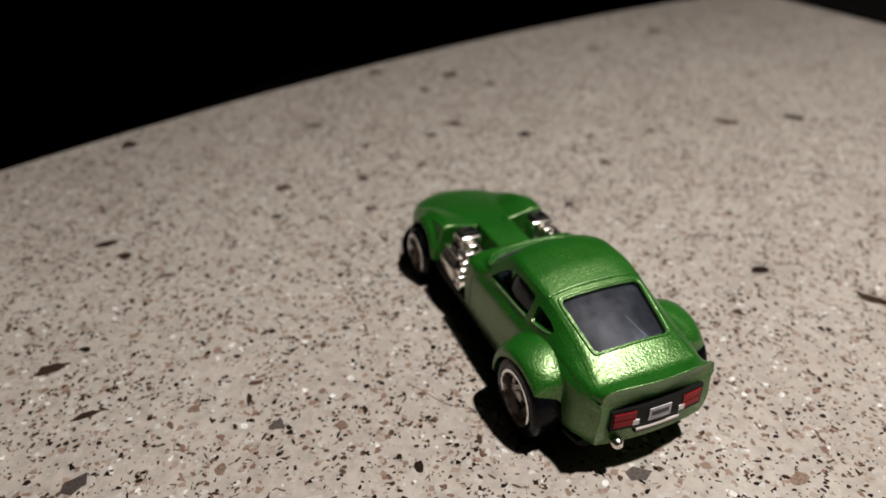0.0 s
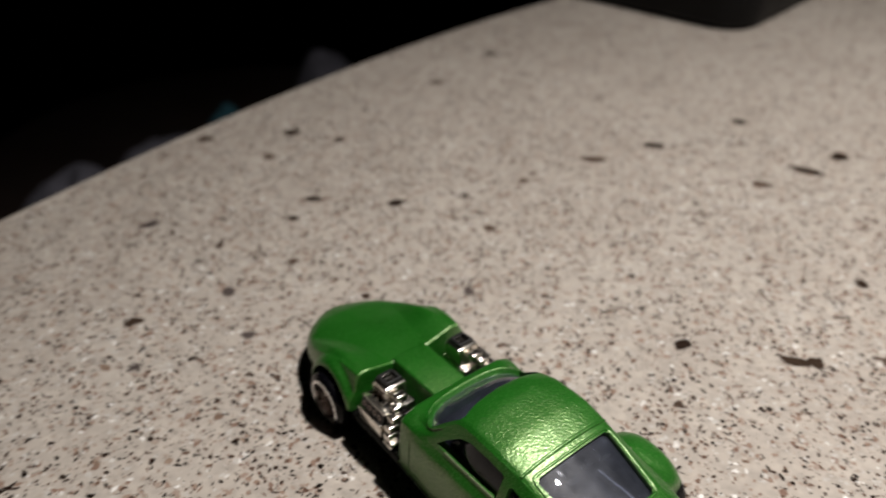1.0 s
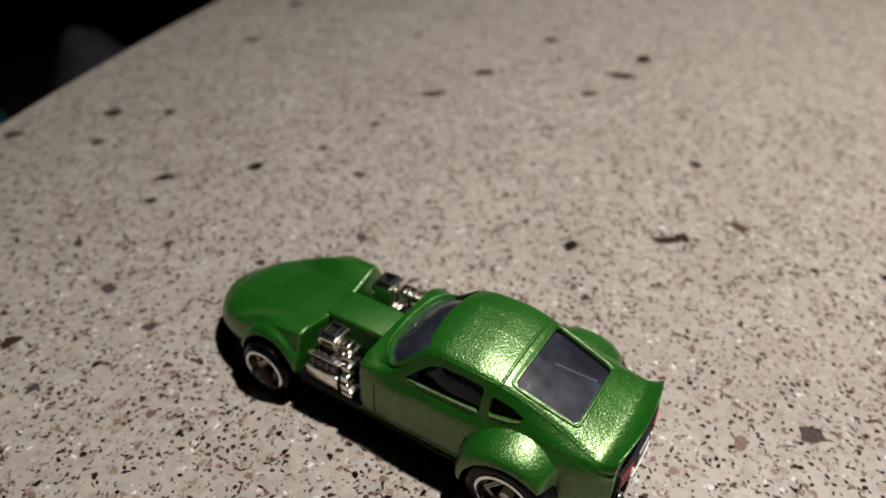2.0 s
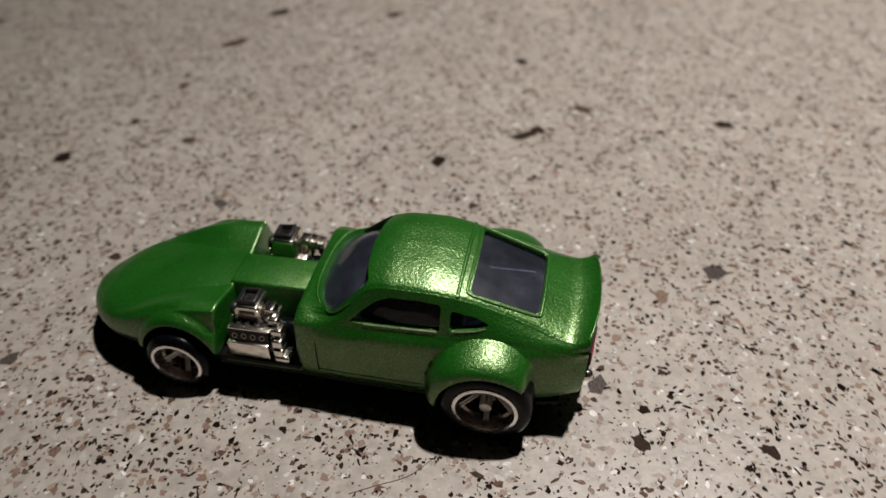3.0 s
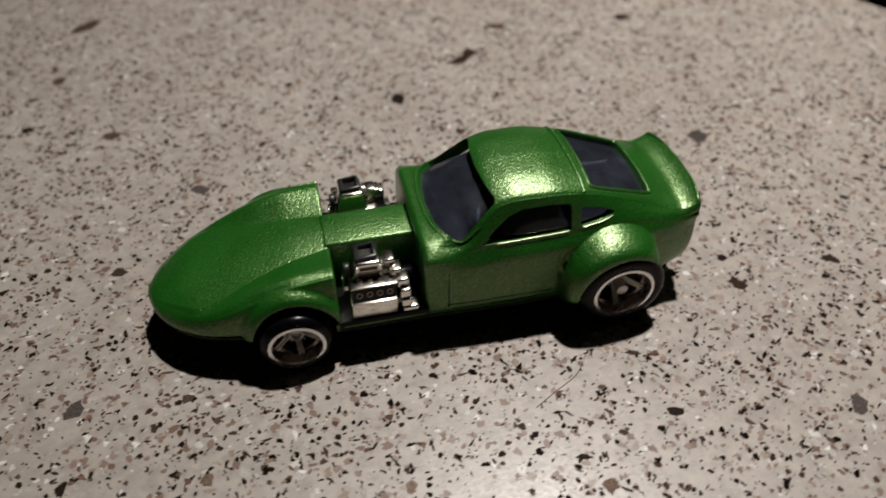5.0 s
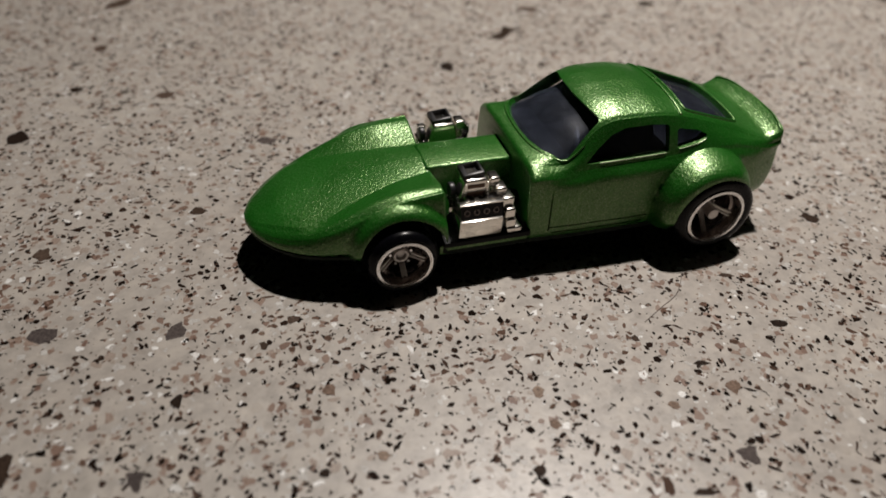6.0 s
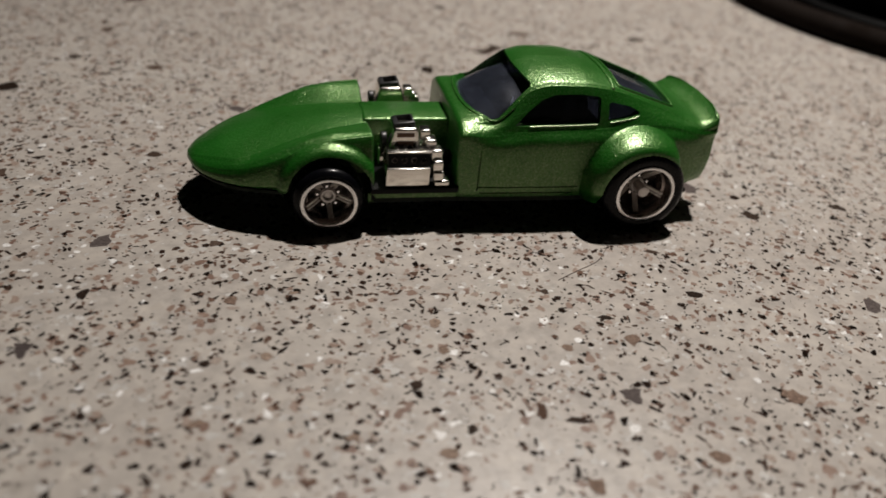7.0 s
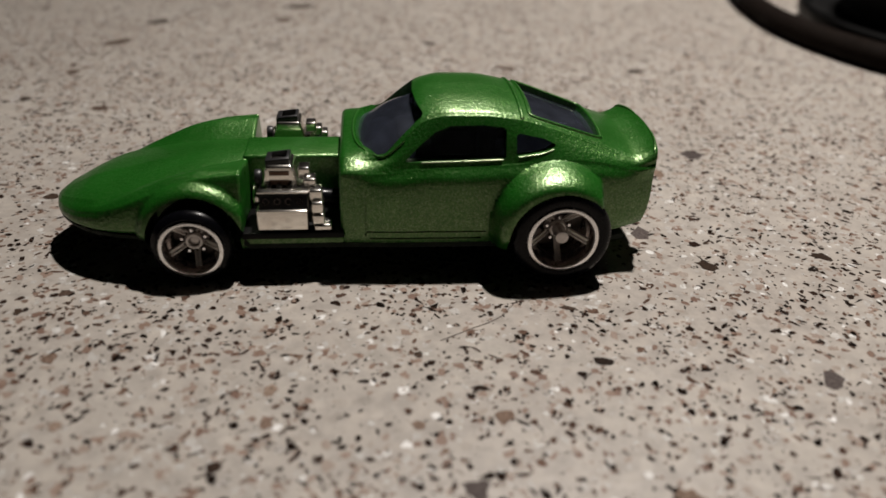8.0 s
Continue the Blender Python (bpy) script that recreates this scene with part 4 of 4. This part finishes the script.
BROWN_A = [(-0.4, -59.5, 1.0, 0.9, -269), (13.5, -57.7, 1.1, 1.1, -270), (47.3, 17.6, 1.2, 1.6, 33), (26.6, -50.4, 1.6, 1.1, -35),
           (-11.4, -38.9, 0.8, 0.7, 1), (-31.1, -38.0, 0.8, 0.7, 17), (-13.7, -53.9, 1.0, 0.7, 3), (-37.9, -47.3, 0.8, 0.6, 26), (3.4, -39.9, 0.7, 0.6, -12), (-22.9, -50.7, 0.7, 0.5, 13),
           (-35.1, -27.6, 0.8, 0.9, -8), (-11.4, -34.0, 0.7, 0.9, -30), (11.8, -39.3, 0.9, 1.1, -47), (-59.9, -38.7, 1.4, 0.9, 17)]


def chips():
    rng = random.Random(4)
    shapes = {}
    for name, mat in (("dark", DARK_CHIP), ("grey", GREY_CHIP), ("brown", BROWN_CHIP)):
        shapes[name] = []
        for k in range(10):
            bm = bmesh.new()
            n = rng.randint(9, 13)
            rim = []
            for i in range(n):
                a = 2 * math.pi * (i + rng.uniform(-0.3, 0.3)) / n
                r = rng.uniform(0.6, 1.15)
                rim.append((r * math.cos(a), r * math.sin(a)))
            lo = [bm.verts.new((x * 1.03, y * 1.03, -0.02)) for x, y in rim]
            hi = [bm.verts.new((x, y, 0.035)) for x, y in rim]
            bm.faces.new(hi)
            for i in range(n):
                j = (i + 1) % n
                bm.faces.new((lo[i], lo[j], hi[j], hi[i]))
            shapes[name].append(mesh_of("chip", bm, mat, sharp=20))

    def lay(kind, x, y, a, b, turn):
        ob = new("chip", rng.choice(shapes[kind]))
        ob.parent = table_top
        ob.matrix_parent_inverse = Matrix.Translation((-TX / 1000, -TY / 1000, 0.74))
        ob.matrix_basis = pose(x / 1000, y / 1000, 0, 0, 0, turn) @ Matrix.Diagonal((a, b, 1, 1))

    for kind, rows in (("dark", DARK_A), ("dark", DARK_B), ("dark", DARK_C), ("grey", GREY_A), ("brown", BROWN_A)):
        for x, y, a, b, turn in rows:
            grown = 1.25 if y > 60 or x < -75 else 1.05
            lay(kind, x, y, grown * a, grown * b, turn)
    for k in range(200):
        x, y = rng.uniform(-75, 75), rng.uniform(-62, 60)
        kind = rng.choice(("dark", "dark", "brown", "brown", "brown"))
        lay(kind, x, y, rng.uniform(0.34, 0.62), rng.uniform(0.22, 0.42), rng.uniform(0, 180))


chips()


def flecks(name, mat, density, size, slim, seed, label):
    """Thousands of small stone flecks, flush with the top, in one mesh."""
    rng = np.random.default_rng(seed)
    x0, x1, y0, y1 = -215.0, 215.0, -115.0, 345.0
    count = int((x1 - x0) * (y1 - y0) * density)
    cx, cy = rng.uniform(x0, x1, count), rng.uniform(y0, y1, count)
    far = np.hypot(cx, cy)
    lump = rng.uniform(0, 1, (240, 240))
    gx, gy = (cx - x0) / 2.2, (cy - y0) / 2.2
    i, j = gx.astype(int), gy.astype(int)
    fx, fy = gx - i, gy - j
    near = (lump[i, j] * (1 - fx) + lump[i + 1, j] * fx) * (1 - fy) + (lump[i, j + 1] * (1 - fx) + lump[i + 1, j + 1] * fx) * fy
    keep = (rng.uniform(0, 1, count) < 0.15 + 1.5 * (near - 0.2)) & (np.hypot(cx - TX, cy - TY) < TR - 2) & ((far < 150) | (rng.uniform(0, 1, count) < 0.75))
    cx, cy = cx[keep], cy[keep]
    m = len(cx)
    big = size[0] + (size[1] - size[0]) * rng.uniform(0, 1, m) ** 1.8
    thin = big * rng.uniform(slim[0], slim[1], m)
    turn = rng.uniform(0, math.pi, m)
    base = np.linspace(0, 2 * np.pi, 7, endpoint=False)[None] + rng.uniform(-0.35, 0.35, (m, 7))
    rad = rng.uniform(0.45, 1.25, (m, 7))
    u, v = big[:, None] * rad * np.cos(base), thin[:, None] * rad * np.sin(base)
    px = cx[:, None] + u * np.cos(turn)[:, None] - v * np.sin(turn)[:, None]
    py = cy[:, None] + u * np.sin(turn)[:, None] + v * np.cos(turn)[:, None]
    pz = np.repeat((0.012 + 0.008 * rng.uniform(0, 1, m))[:, None], 7, 1)
    co = np.stack([px, py, pz], -1).reshape(-1, 3) / 1000 - np.array([TX / 1000, TY / 1000, -0.74])
    mesh = bpy.data.meshes.new(name)
    mesh.from_pydata(co.tolist(), [], np.arange(m * 7).reshape(-1, 7).tolist())
    mesh.materials.append(mat)
    ob = new(name, mesh)
    ob.parent = table_top
    tagged(ob, label, kind="stuff")


flecks("dark_grit", DARK_FLECK, 0.86, (0.20, 0.66), (0.40, 0.95), 11, "scattered dark stone flecks")
flecks("dark_splinter", DARK_FLECK, 0.13, (0.40, 0.95), (0.18, 0.40), 15, "scattered slender dark splinters")
flecks("dark_chipping", DARK_FLECK, 0.011, (0.65, 1.35), (0.30, 0.70), 16, "scattered larger dark stone chips")
flecks("fine_grit", DARK_FLECK, 0.45, (0.09, 0.22), (0.4, 0.9), 14, "fine dark stone specks")
flecks("light_grit", LIGHT_FLECK, 0.50, (0.18, 0.75), (0.5, 1.0), 12, "scattered white quartz flecks")
flecks("brown_grit", BROWN_FLECK, 0.50, (0.24, 0.85), (0.5, 0.95), 13, "scattered brown stone flecks")
